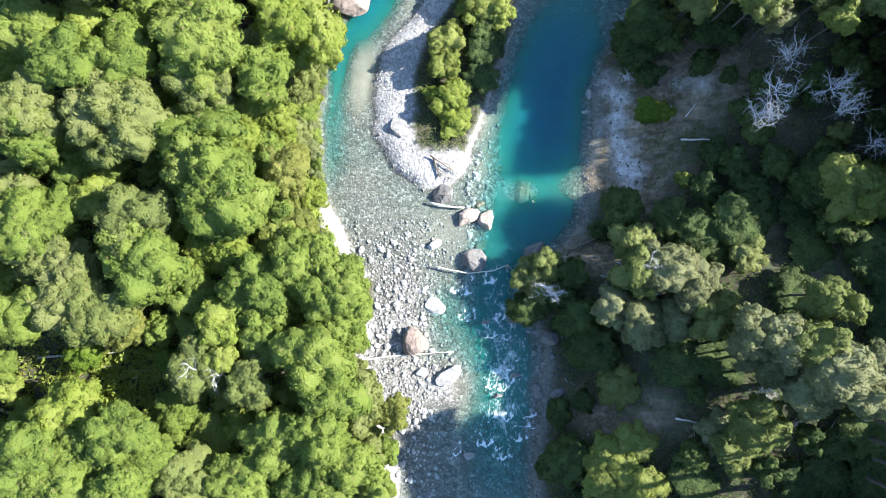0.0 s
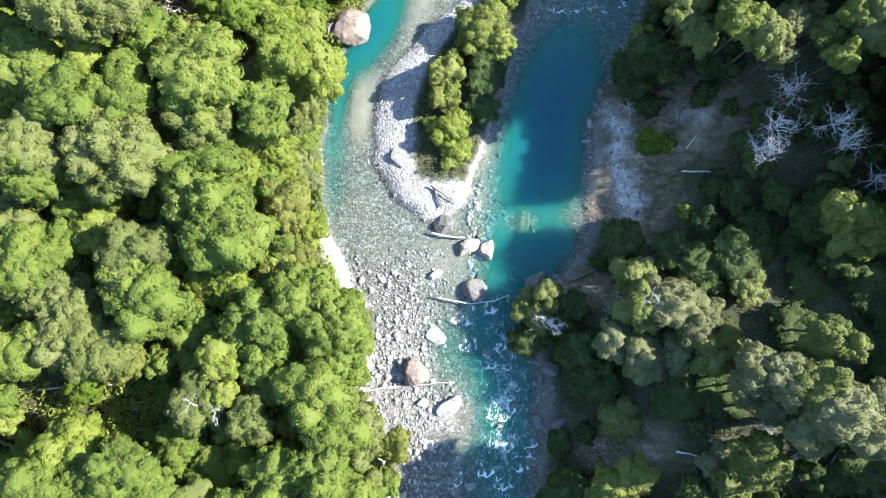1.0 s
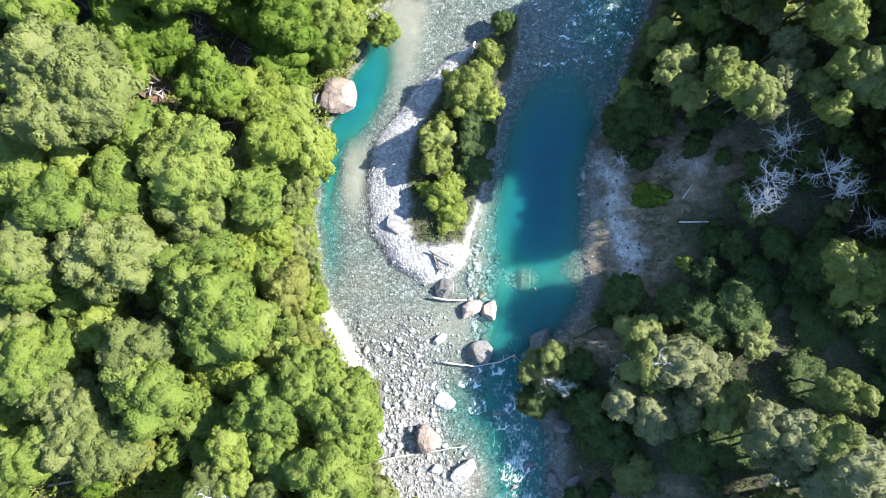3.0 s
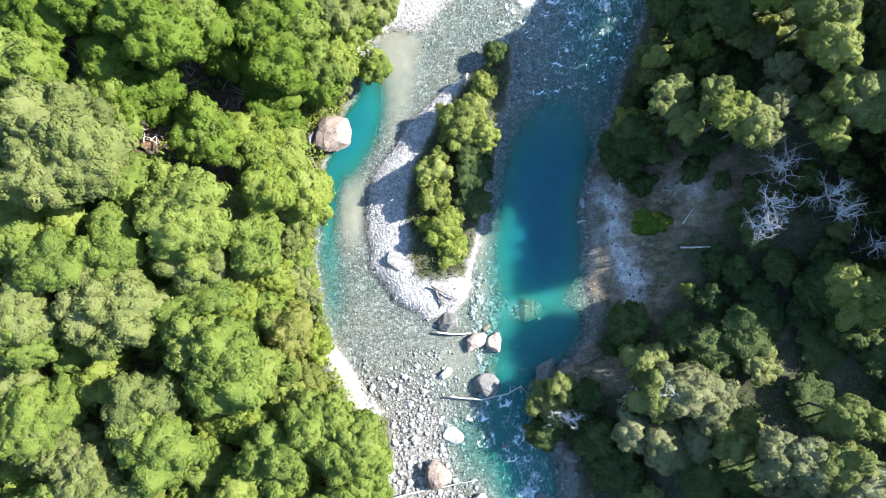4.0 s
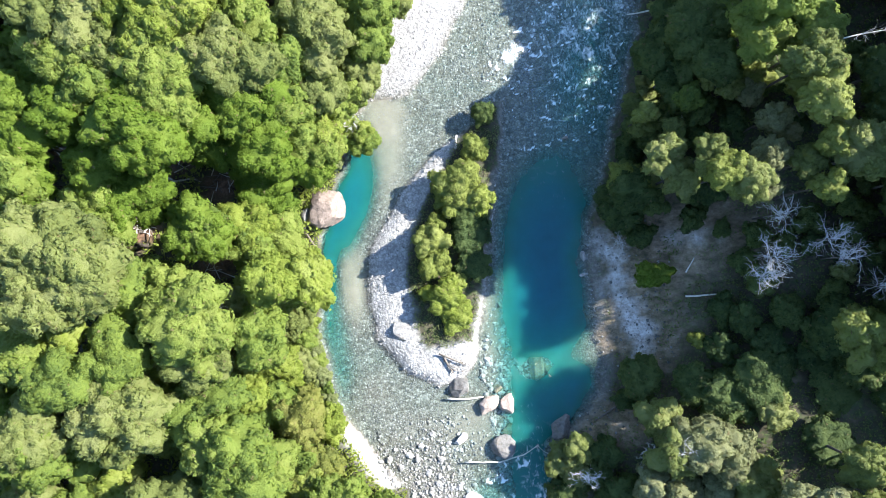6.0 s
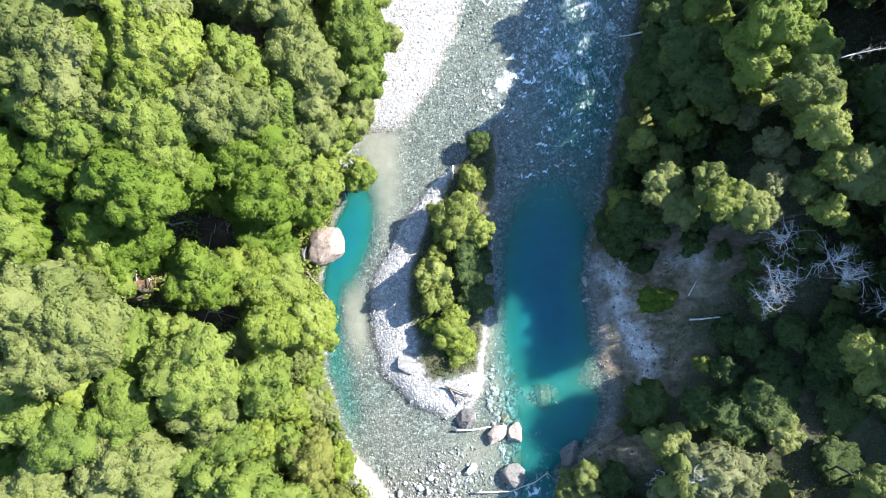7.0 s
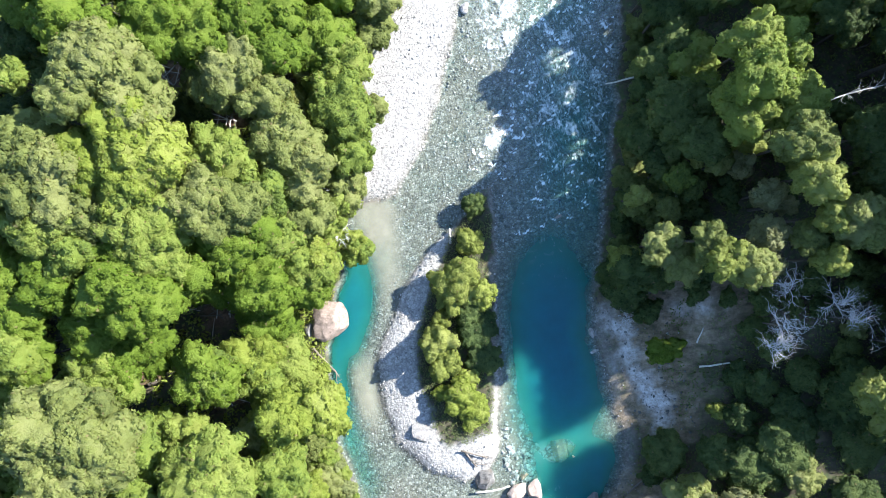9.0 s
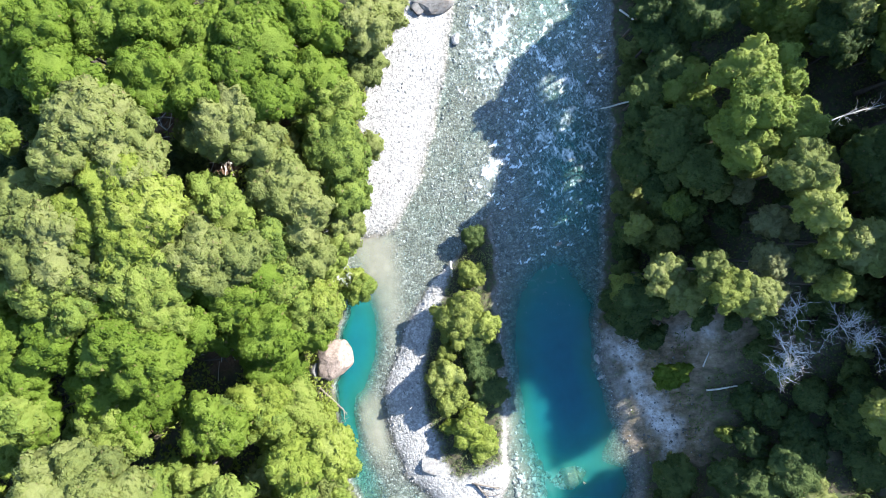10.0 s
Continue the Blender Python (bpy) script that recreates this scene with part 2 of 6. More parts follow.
    ring = n.ramp(n.math("ADD", cells.outputs["Distance"], n.math("MULTIPLY", n.math("SUBTRACT", n.noise(3.0, 4.0, 0.7, p), 0.5), 0.30)), ((0.24, 0.0), (0.31, 1.0), (0.36, 0.55), (0.46, 0.0)))
    low = n.math("MULTIPLY", n.math("ADD", n.math("MULTIPLY", side.outputs[1], -1.9), -0.2), 1.0, True)
    broken = n.ramp(n.noise(0.55, 5.0, 0.65, p), ((0.44, 0.0), (0.60, 1.0)))
    crest = n.math("MULTIPLY", n.math("MULTIPLY", ring, low), n.math("MULTIPLY", broken, n.math("MULTIPLY", foam, 2.2, True)))
    amount = n.math("MAXIMUM", amount, crest)
    white = n.put("ShaderNodeBsdfDiffuse", Color=(0.62, 0.68, 0.69, 1))
    all_ = n.put("ShaderNodeMixShader", Fac=n.math("MULTIPLY", amount, n.math("MULTIPLY", foam, 4.0, True)))
    n.set(all_, "i1", wetted.outputs[0])
    n.set(all_, "i2", white.outputs[0])
    return n.finish(all_.outputs[0])


WATER = water_material()


# ---------------------------------------------------------------- the lie of the land
def curve(y, ys, xs):
    """A bank line: x by y, through a few stations, softened a little."""
    return (np.interp(y - 0.8, ys, xs) + 2 * np.interp(y, ys, xs) + np.interp(y + 0.8, ys, xs)) / 4


def left_bank(y):
    return curve(y, (-200, -45, -31, -23, -14.5, -9.5, -3.7, -2.2, 4.9, 7.8, 17.5, 22.7, 29.5, 33.8, 37, 43, 46.4, 51, 60, 66, 70, 85, 200),
                 (-25, -4.5, -4.9, -5.5, -9.4, -8.7, -8.9, -10.6, -14.2, -15.6, -16.6, -15.8, -13.6, -11.8, -9.8, -7.6, -3.0, -0.7, 2, 7.3, 12.0, 24, 80))


def right_bank(y):
    return curve(y, (-200, -45, -31, -20, -12.6, -7, -2, 0.5, 4, 8.4, 18, 23.3, 33.5, 48.7, 62.4, 85, 200),
                 (5, 11.5, 11.7, 12.3, 12.9, 10.5, 10.0, 15, 17.5, 18.5, 18.8, 19.9, 24.5, 31.5, 36.5, 45, 100))


def island_depth(x, y):
    """Metres inside the island's edge (outside: minus)."""
    lo = curve(y, (8, 10, 14.6, 20.5, 25.7, 28.8, 33, 37, 39, 41.7), (-2.6, -6.6, -9.1, -9.2, -8.6, -6, -2.4, 2, 6.8, 11.2))
    hi = curve(y, (8, 9, 10.3, 11.9, 17.8, 25.3, 33, 38, 41.7), (0.6, 2.0, 3.1, 3.7, 5.2, 7.4, 9.6, 11.5, 12.2))
    return np.minimum(np.minimum(x - lo, hi - x), np.minimum(y - 7.6, 42.2 - y))


def bar_depth(x, y):
    """Metres inside the white gravel bar."""
    hi = curve(y, (45.2, 48.4, 54.4, 61.9, 67, 75, 90), (0.2, 4.4, 9.0, 13.5, 16.2, 21, 31))
    return np.minimum(hi - x, y - 45.2)


LITTER = ((-25.0, 37.5), (-35.9, 33.7), (-27.2, 27.9), (-29.8, 41.9), (-21.8, 67.4), (-6.9, 62.6), (-16.8, 60.2), (-44.8, 46.5))        # gaps in the canopy with bare brown ground


def litter_at(x, y):
    """Bare, stick-strewn forest floor under the gaps."""
    return np.clip(sum(bump_at(x, y, cx, cy, 2.6, 2.0, 20) for cx, cy in LITTER), 0, 1)


def bump_at(x, y, cx, cy, rx, ry, turn=0.0):
    c, s = math.cos(radians(turn)), math.sin(radians(turn))
    u, v = (x - cx) * c + (y - cy) * s, -(x - cx) * s + (y - cy) * c
    return np.exp(-((u / rx) ** 2 + (v / ry) ** 2) ** 1.5)


def wobble(x, y, scale, seed=0):
    """Smooth noise from a few crossed waves."""
    r = np.random.RandomState(seed)
    total = 0 * x
    for k in range(7):
        a, f, ph = r.uniform(0, 6.28), scale * r.uniform(0.6, 2.2), r.uniform(0, 6.28)
        total = total + np.sin((x * math.cos(a) + y * math.sin(a)) * f + ph + 1.3 * np.sin((y * math.cos(a) - x * math.sin(a)) * f * 0.7))
    return total / 7


def fields(x, y):
    """Height, and the zones gravel, silt and scree, at places of the plan."""
    x, y = np.asarray(x, float), np.asarray(y, float)
    jag = 0.55 * wobble(x, y, 0.9, 3) + 0.25 * wobble(x, y, 2.6, 4)
    dl, dr = x - left_bank(y) + jag, right_bank(y) - x + jag
    di, db = island_depth(x, y) + jag, bar_depth(x, y) + 0.6 * jag
    db = np.minimum(db, dl + 6)
    wet = np.minimum(np.minimum(dl, dr), np.minimum(-di, -db))
    deep = 0.24 + 0.08 * wobble(x, y, 0.7, 5)
    # the hole by (13.4, 3.4) is part depth, part shadow put into the water colour
    deep = deep + 2.7 * bump_at(x, y, 14.4, 21.0, 5.0, 10.5, -8) + 0.5 * bump_at(x, y, 11.5, 13, 3.4, 6) + 1.5 * bump_at(x, y, 13.4, 3.4, 4.2, 3.6) * (1 + 0.5 * wobble(x, y, 0.8, 14))
    deep = deep + 0.42 * bump_at(x, y, 8.2, 9.0, 3.4, 10) + 0.5 * bump_at(x, y, 8.0, -4, 3.2, 8)
    deep = deep + 0.66 * bump_at(x, y, 8.2, -15, 5.2, 18) + 0.28 * bump_at(x, y, 1.2, -8.5, 3.0, 4.0) + 0.42 * bump_at(x, y, 24, 41, 7, 11, -20) + 0.26 * bump_at(x, y, 27, 58, 5.5, 16, -28)
    deep = deep + 1.9 * bump_at(x, y, -10.4, 33.5, 3.3, 6.8, -25) + 0.8 * bump_at(x, y, -14.4, 24.5, 1.6, 5.5, -12)
    deep = deep + 0.45 * bump_at(x, y, -15.2, 17, 2.6, 10)
    deep = deep * (1 - 0.8 * np.clip(1.5 - np.abs(y + 14) / 17, 0, 1) * np.clip((0.2 - x) / 4, 0, 1))      # the stony shore lies almost dry
    deep = deep * (1 - 0.5 * bump_at(x, y, 10.4, 7.6, 2.2, 2.4))
    bed = -np.minimum(deep, 0.02 + (0.45 + 0.7 * bump_at(x, y, -12.5, 31, 4, 9, -20)) * np.maximum(wet, 0) + 0.06 * np.maximum(wet, 0) ** 2)
    bed = bed + 0.05 * wobble(x, y, 2.2, 6)
    bed = bed + 0.13 * np.clip(1.3 - np.abs(y + 15) / 15, 0, 1) * np.clip((-0.8 - x) / 3, 0, 1) * (0.8 + 0.6 * wobble(x, y, 0.6, 12))
    bed = bed + 0.42 * bump_at(x, y, 1.4, -17.6, 3.6, 3.2)
    far_l, far_r = np.maximum(-dl, 0), np.maximum(-dr, 0)
    left = 1.1 * (1 - np.exp(-far_l / 2.5)) + 0.012 * far_l + 0.25 * wobble(x, y, 0.35, 7) * np.minimum(far_l / 4, 1)
    left = left + 0.16 * np.maximum(far_l - 50, 0)
    right = np.interp(far_r, (0, 2.5, 5, 12, 20, 30, 60, 200, 2000), (0, 0.7, 1.7, 5.3, 6.9, 8.4, 15, 70, 300))
    right = right + 0.3 * wobble(x, y, 0.5, 8) * np.minimum(far_r / 4, 1)
    isle = 0.9 * (1 - np.exp(-np.maximum(di, 0) / 1.4)) + 0.08 * wobble(x, y, 1.2, 9) * np.minimum(np.maximum(di, 0), 1)
    bar = 0.55 * (1 - np.exp(-np.maximum(db, 0) / 3.0))
    z = np.where(wet > 0, bed, np.maximum(np.maximum(left * (dl < 0), right * (dr < 0)), np.maximum(isle * (di > 0), bar * (db > 0))))
    # zones
    core = np.minimum(x - curve(y, (12, 15, 22.6, 28, 32.8, 38, 42.7), (-3, -4, -4.2, -2.2, 1.2, 5.5, 10.7)), di - 0.6 * (y < 21)) + jag   # island's planted middle
    gravel = np.where(wet > 0, 1.0, 0.0)
    gravel = np.maximum(gravel, np.clip(1.7 - far_l / 1.8, 0, 1) * (dl < 0) * (y < -9))
    gravel = np.maximum(gravel, np.clip(1.6 - far_l / 1.8, 0, 1) * (y > -4) * (y < 5) * (dl < 0))
    gravel = np.maximum(gravel, (di > 0) * np.clip(0.55 - core / 0.9, 0, 1))
    gravel = np.maximum(gravel, (di > 0) * np.clip((13.0 + jag - y) / 1.0, 0, 1))
    gravel = np.maximum(gravel, (db > 0) * (dl > -1.2) * 1.0)
    gravel = np.maximum(gravel, np.clip(1.2 - far_r / 2.0, 0, 1) * (dr < 0) * 0.5 * (y < 24))
    silt = 1.2 * bump_at(x, y, -3.4, 41.0, 2.7, 8.5, -11) + 1.1 * bump_at(x, y, -10.9, 22.5, 1.7, 5.0, -8)
    silt = np.maximum(silt, 0.8 * bump_at(x, y, 5.6, 13.0, 1.2, 6.5, -10))
    silt = np.maximum(silt, 0.6 * bump_at(x, y, 0.5, 2.0, 3.2, 3.0)) * (wet > 0)
    silt = np.maximum(silt, np.clip(1 - far_l / 3.5, 0, 1) * bump_at(x, y, -13.2, 1.0, 4, 5.5) * (dl < 0) * 1.0)
    scree = (dr < 0) * np.clip(bump_at(x, y, 24.5, 13.5, 4.5, 10) + bump_at(x, y, 31, 20, 9, 6, -15) + 0.9 * bump_at(x, y, 17.5, -0.5, 4, 3) + 0.9 * bump_at(x, y, 20, 9.5, 4, 2.2) + 0.8 * bump_at(x, y, 22, -19.5, 6, 3.2) + 0.7 * bump_at(x, y, 34, 3, 5, 2.5), 0, 1)
    scree = scree * (1 - 0.75 * bump_at(x, y, 33, 13, 5.5, 5.0))
    scree = scree * np.clip(0.75 + 0.5 * wobble(x, y, 0.8, 11), 0, 1)
    return z, np.clip(gravel, 0, 1), np.clip(silt, 0, 1), np.clip(scree, 0, 1), wet


def height_at(x, y):
    return float(fields(np.array([x]), np.array([y]))[0][0])


def sheet(name, xs, ys, material, heights, **zones):
    """A grid mesh over xs and ys, with values on its vertices."""
    nx, ny = len(xs), len(ys)
    gx, gy = np.meshgrid(xs, ys)
    co = np.stack([gx.ravel(), gy.ravel(), heights.ravel()], 1)
    i = (np.arange(ny - 1)[:, None] * nx + np.arange(nx - 1)[None]).ravel()
    quads = np.stack([i, i + 1, i + 1 + nx, i + nx], 1)
    keep = zones.pop("keep", None)
    if keep is not None:
        quads = quads[keep.ravel()[quads].any(1)]
    me = bpy.data.meshes.new(name)
    me.from_pydata(co.tolist(), [], quads.tolist())
    for key, v in zones.items():
        me.attributes.new(key, "FLOAT", "POINT").data.foreach_set("value", v.ravel().astype(np.float32))
    me.polygons.foreach_set("use_smooth", np.ones(len(me.polygons), bool))
    me.materials.append(material)
    return new(name, me)


def steps(lo, hi, fine, far):
    """Even steps from lo to hi, then ever longer ones out to far."""
    mid = np.arange(lo, hi + fine / 2, fine)
    out = fine * np.cumsum(1.35 ** np.arange(1, 26))
    out = out[out < far]
    return np.concatenate([(lo - out)[::-1], mid, hi + out])


gx, gy = steps(-66, 74, 0.5, 1400), steps(-42, 98, 0.5, 1400)
mx, my = np.meshgrid(gx, gy)
gz, g_gravel, g_silt, g_scree, g_wet = fields(mx, my)
def slide_x(y):
    """The middle of the pale slide that comes down to the pool."""
    return np.interp(y, (5, 8, 10, 13, 16, 19, 22, 25), (22.5, 22.8, 23.6, 22.4, 21.6, 22.4, 20.8, 20.4))


g_pale = np.clip(1.25 - np.abs(mx - slide_x(my)) / 1.5 + 0.9 * wobble(mx, my, 0.9, 31) + 0.5 * wobble(mx, my, 2.7, 32), 0, 1) * np.clip((24 - my) / 3, 0, 1) * np.clip((my - 5.5) / 2, 0, 1) * (g_wet < -0.4)
g_pale = np.maximum(g_pale, 0.55 * np.clip(bump_at(mx, my, 30.2, 20.6, 3.6, 1.1, -12) * (0.6 + 1.2 * wobble(mx, my, 1.3, 33)), 0, 1))
ground = sheet("ground", gx, gy, GROUND, gz, gravel=g_gravel, silt=g_silt, scree=g_scree, pale=g_pale, litter=litter_at(*np.meshgrid(gx, gy)))
tagged(ground, "forest soil, gravel bars and stony river bed", "ground", kind="structure")

def refine(v, lo, hi):
    """Halve the steps between lo and hi."""
    w = np.concatenate([v, v[:-1] + np.diff(v) / 2])
    w = np.sort(w[((w > lo) & (w < hi)) | np.isin(w, v)])
    return w


def crest(foam, cx, cy, wide, long_, turn, strength=1.0):
    """Add a breaking wave: a ragged white bow that opens upstream, with a trail of foam behind its sharp edge."""
    i = slice(*np.searchsorted(wx, (cx - 2 * wide - 1, cx + 2 * wide + 1 + 4 * long_)))
    j = slice(*np.searchsorted(wy, (cy - 2 * wide - 2, cy + 2 * wide + 2 + 4 * long_)))
    x, y = mx[j, i], my[j, i]
    c, q = math.cos(radians(turn)), math.sin(radians(turn))
    u, v = (x - cx) * c + (y - cy) * q + 0.30 * ripple_a[j, i], -(x - cx) * q + (y - cy) * c + 0.40 * ripple_b[j, i] + 0.16 * ripple_c[j, i]
    e = v - 0.42 * u * u / wide + 0.12 * np.sin(u * 5 + cx)
    trail = np.exp(-np.maximum(e, 0) / long_) * (0.62 + 0.38 * np.sin(u * 6.5 + cy * 3))
    wave = strength * np.where(e < 0.12, np.exp(-((e - 0.12) / 0.20) ** 2), trail) * np.clip(1.6 - 1.3 * np.abs(u) / wide, 0, 1)
    foam[j, i] = np.maximum(foam[j, i], wave)


wx, wy = refine(refine(steps(-26, 60, 0.4, 220), 1, 36), 1.5, 13), refine(refine(steps(-42, 98, 0.4, 220), -34, 0), 34, 72)
mx, my = np.meshgrid(wx, wy)
wz, *_, w_wet = fields(mx, my)
ripple_a, ripple_b, ripple_c = wobble(mx, my, 1.7, 24), wobble(mx, my, 1.3, 25), wobble(mx, my, 4.0, 26)
rapid = np.clip(bump_at(mx, my, 25, 52, 10, 19, -25) * 0.45 + 0.34 * bump_at(mx, my, 19.5, 64, 3.4, 7.5, -25), 0, 1)
rapid = np.maximum(rapid, 0.43 * bump_at(mx, my, 8.2, -15, 3.6, 15))
for fx, fy, fw in ((6.2, -4.3, 0.9), (3.2, -5.8, 0.8), (1.7, -5.5, 0.6), (6.2, -11.2, 1.3), (8.4, -11.4, 0.7), (7.5, -9.0, 0.8), (9.2, -8.3, 1.0), (6.4, -17.7, 1.0), (7.8, -17.9, 0.8), (9.3, -16.6, 1.2),
                   (8.7, -21.4, 0.8), (6.8, -21.3, 0.8), (5.7, -24.8, 1.4), (8.1, -26.4, 1.2), (10.4, -24.0, 1.5), (11.4, -22.5, 0.9), (2.3, -26.0, 0.7), (3.7, -9.2, 0.7), (2.7, -8.9, 0.5)):
    crest(rapid, fx, fy, fw * 1.25, 1.3, 6)
    crest(rapid, fx - 0.5 * fw, fy + 1.1 * fw, fw * 0.7, 0.7, -14, 0.8)
    crest(rapid, fx + 0.7 * fw, fy + 2.0 * fw, fw * 0.6, 1.2, 18, 0.75)
for fx, fy, fw, fl in ((12.0, 46.3, 1.3, 1.2), (13.6, 47.4, 1.2, 1.3), (15.2, 48.2, 1.3, 1.2), (17.2, 47.0, 1.2, 0.7), (10.9, 44.9, 0.8, 0.6), (13.1, 44.8, 0.8, 0.6), (15.9, 42.8, 0.7, 0.4), (13.7, 43.4, 0.7, 0.4),
                       (19.7, 45.6, 0.8, 0.5), (15.7, 50.4, 0.8, 0.8), (19.7, 59.4, 1.3, 2.6), (17.4, 59.2, 1.1, 2.0), (14.5, 58.1, 0.9, 0.9), (17.6, 61.5, 0.9, 1.6), (21.6, 64.0, 1.3, 2.4), (18.9, 66.0, 1.3, 2.4),
                       (23.9, 65.6, 1.2, 1.6), (25.4, 58.6, 0.8, 0.5), (32.2, 57.2, 0.8, 0.8)):
    crest(rapid, fx, fy, fw, fl, -22)
rapid = np.maximum(rapid, 0.62 * bump_at(mx, my, 14.6, 47.6, 3.2, 1.5, 28))
fleet = random.Random(41)
for k in range(340):        # little waves all over the shaded rapids
    fy = fleet.uniform(35, 66)
    fx = fleet.uniform(float(np.interp(fy, (35, 45, 58, 66), (12, 14, 19, 24))), float(right_bank(np.array([fy]))[0]) - 1)
    crest(rapid, fx, fy, fleet.uniform(0.2, 0.55), fleet.uniform(0.15, 0.4), fleet.uniform(-40, 5), fleet.uniform(0.6, 1.0))
rapid = np.where(my > 72, np.maximum(rapid, 0.6), rapid)
swell = 0.07 * rapid * (wobble(mx, my, 2.4, 21) + 0.8 * wobble(mx, my, 5.0, 22)) + 0.012 * wobble(mx, my, 1.8, 23)
water = sheet("water", wx, wy, WATER, swell, depth=np.maximum(-wz, 0), foam=rapid, keep=w_wet > -1.6)
tagged(water, "clear blue-green river water with white rapids", "water", kind="structure")


# ---------------------------------------------------------------- builders
def mesh_of(name, verts, faces, material, smooth=False):
    me = bpy.data.meshes.new(name)
    me.from_pydata([tuple(v) for v in verts], [], [tuple(f) for f in faces])
    if smooth:
        me.polygons.foreach_set("use_smooth", np.ones(len(me.polygons), bool))
    me.materials.append(material)
    return me


def part(name, me, parent, label=""):
    ob = new(name, me)
    ob.parent = parent
    return tagged(ob, label)


def sprays(centres, normals, size, rng):
    """Leaf sprays: small folded blades, each a bent pair of triangles."""
    n = len(centres)
    t = rng.normal(size=(n, 3))
    t -= normals * (t * normals).sum(1, keepdims=True)
    t /= np.linalg.norm(t, axis=1, keepdims=True)
    b = np.cross(normals, t)
    s = size * rng.uniform(0.6, 1.35, (n, 1))
    w = s * rng.uniform(0.45, 0.8, (n, 1))
    droop = normals * s * rng.uniform(0.1, 0.5, (n, 1))
    v = np.stack([centres - t * s * 0.6, centres + b * w * 0.5 - droop * 0.6, centres + t * s * 0.6 - droop * 0.3, centres - b * w * 0.5 - droop * 0.6], 1).reshape(-1, 3)
    i = np.arange(n)[:, None] * 4
    f = np.concatenate([i + [[0, 2, 1]], i + [[0, 3, 2]]], 1).reshape(-1, 3)
    return v, f


def leaflets(centres, normals, size, rng):
    """Small pointed leaf tufts, each one uneven triangle."""
    n = len(centres)
    t = rng.normal(size=(n, 3))
    t -= normals * (t * normals).sum(1, keepdims=True)
    t /= np.linalg.norm(t, axis=1, keepdims=True)
    b = np.cross(normals, t)
    s = size * rng.uniform(0.5, 1.25, (n, 1))
    w = s * rng.uniform(0.7, 1.1, (n, 1))
    v = np.stack([centres - t * s * 0.45 - b * w * 0.5, centres + t * s * 0.65 + normals * s * rng.uniform(-0.1, 0.35, (n, 1)), centres - t * s * 0.35 + b * w * 0.5], 1).reshape(-1, 3)
    return v, np.arange(3 * n).reshape(-1, 3)[:, [0, 1, 2]]


def unit(rng, n):
    d = rng.normal(size=(n, 3))
    return d / np.linalg.norm(d, axis=1, keepdims=True)


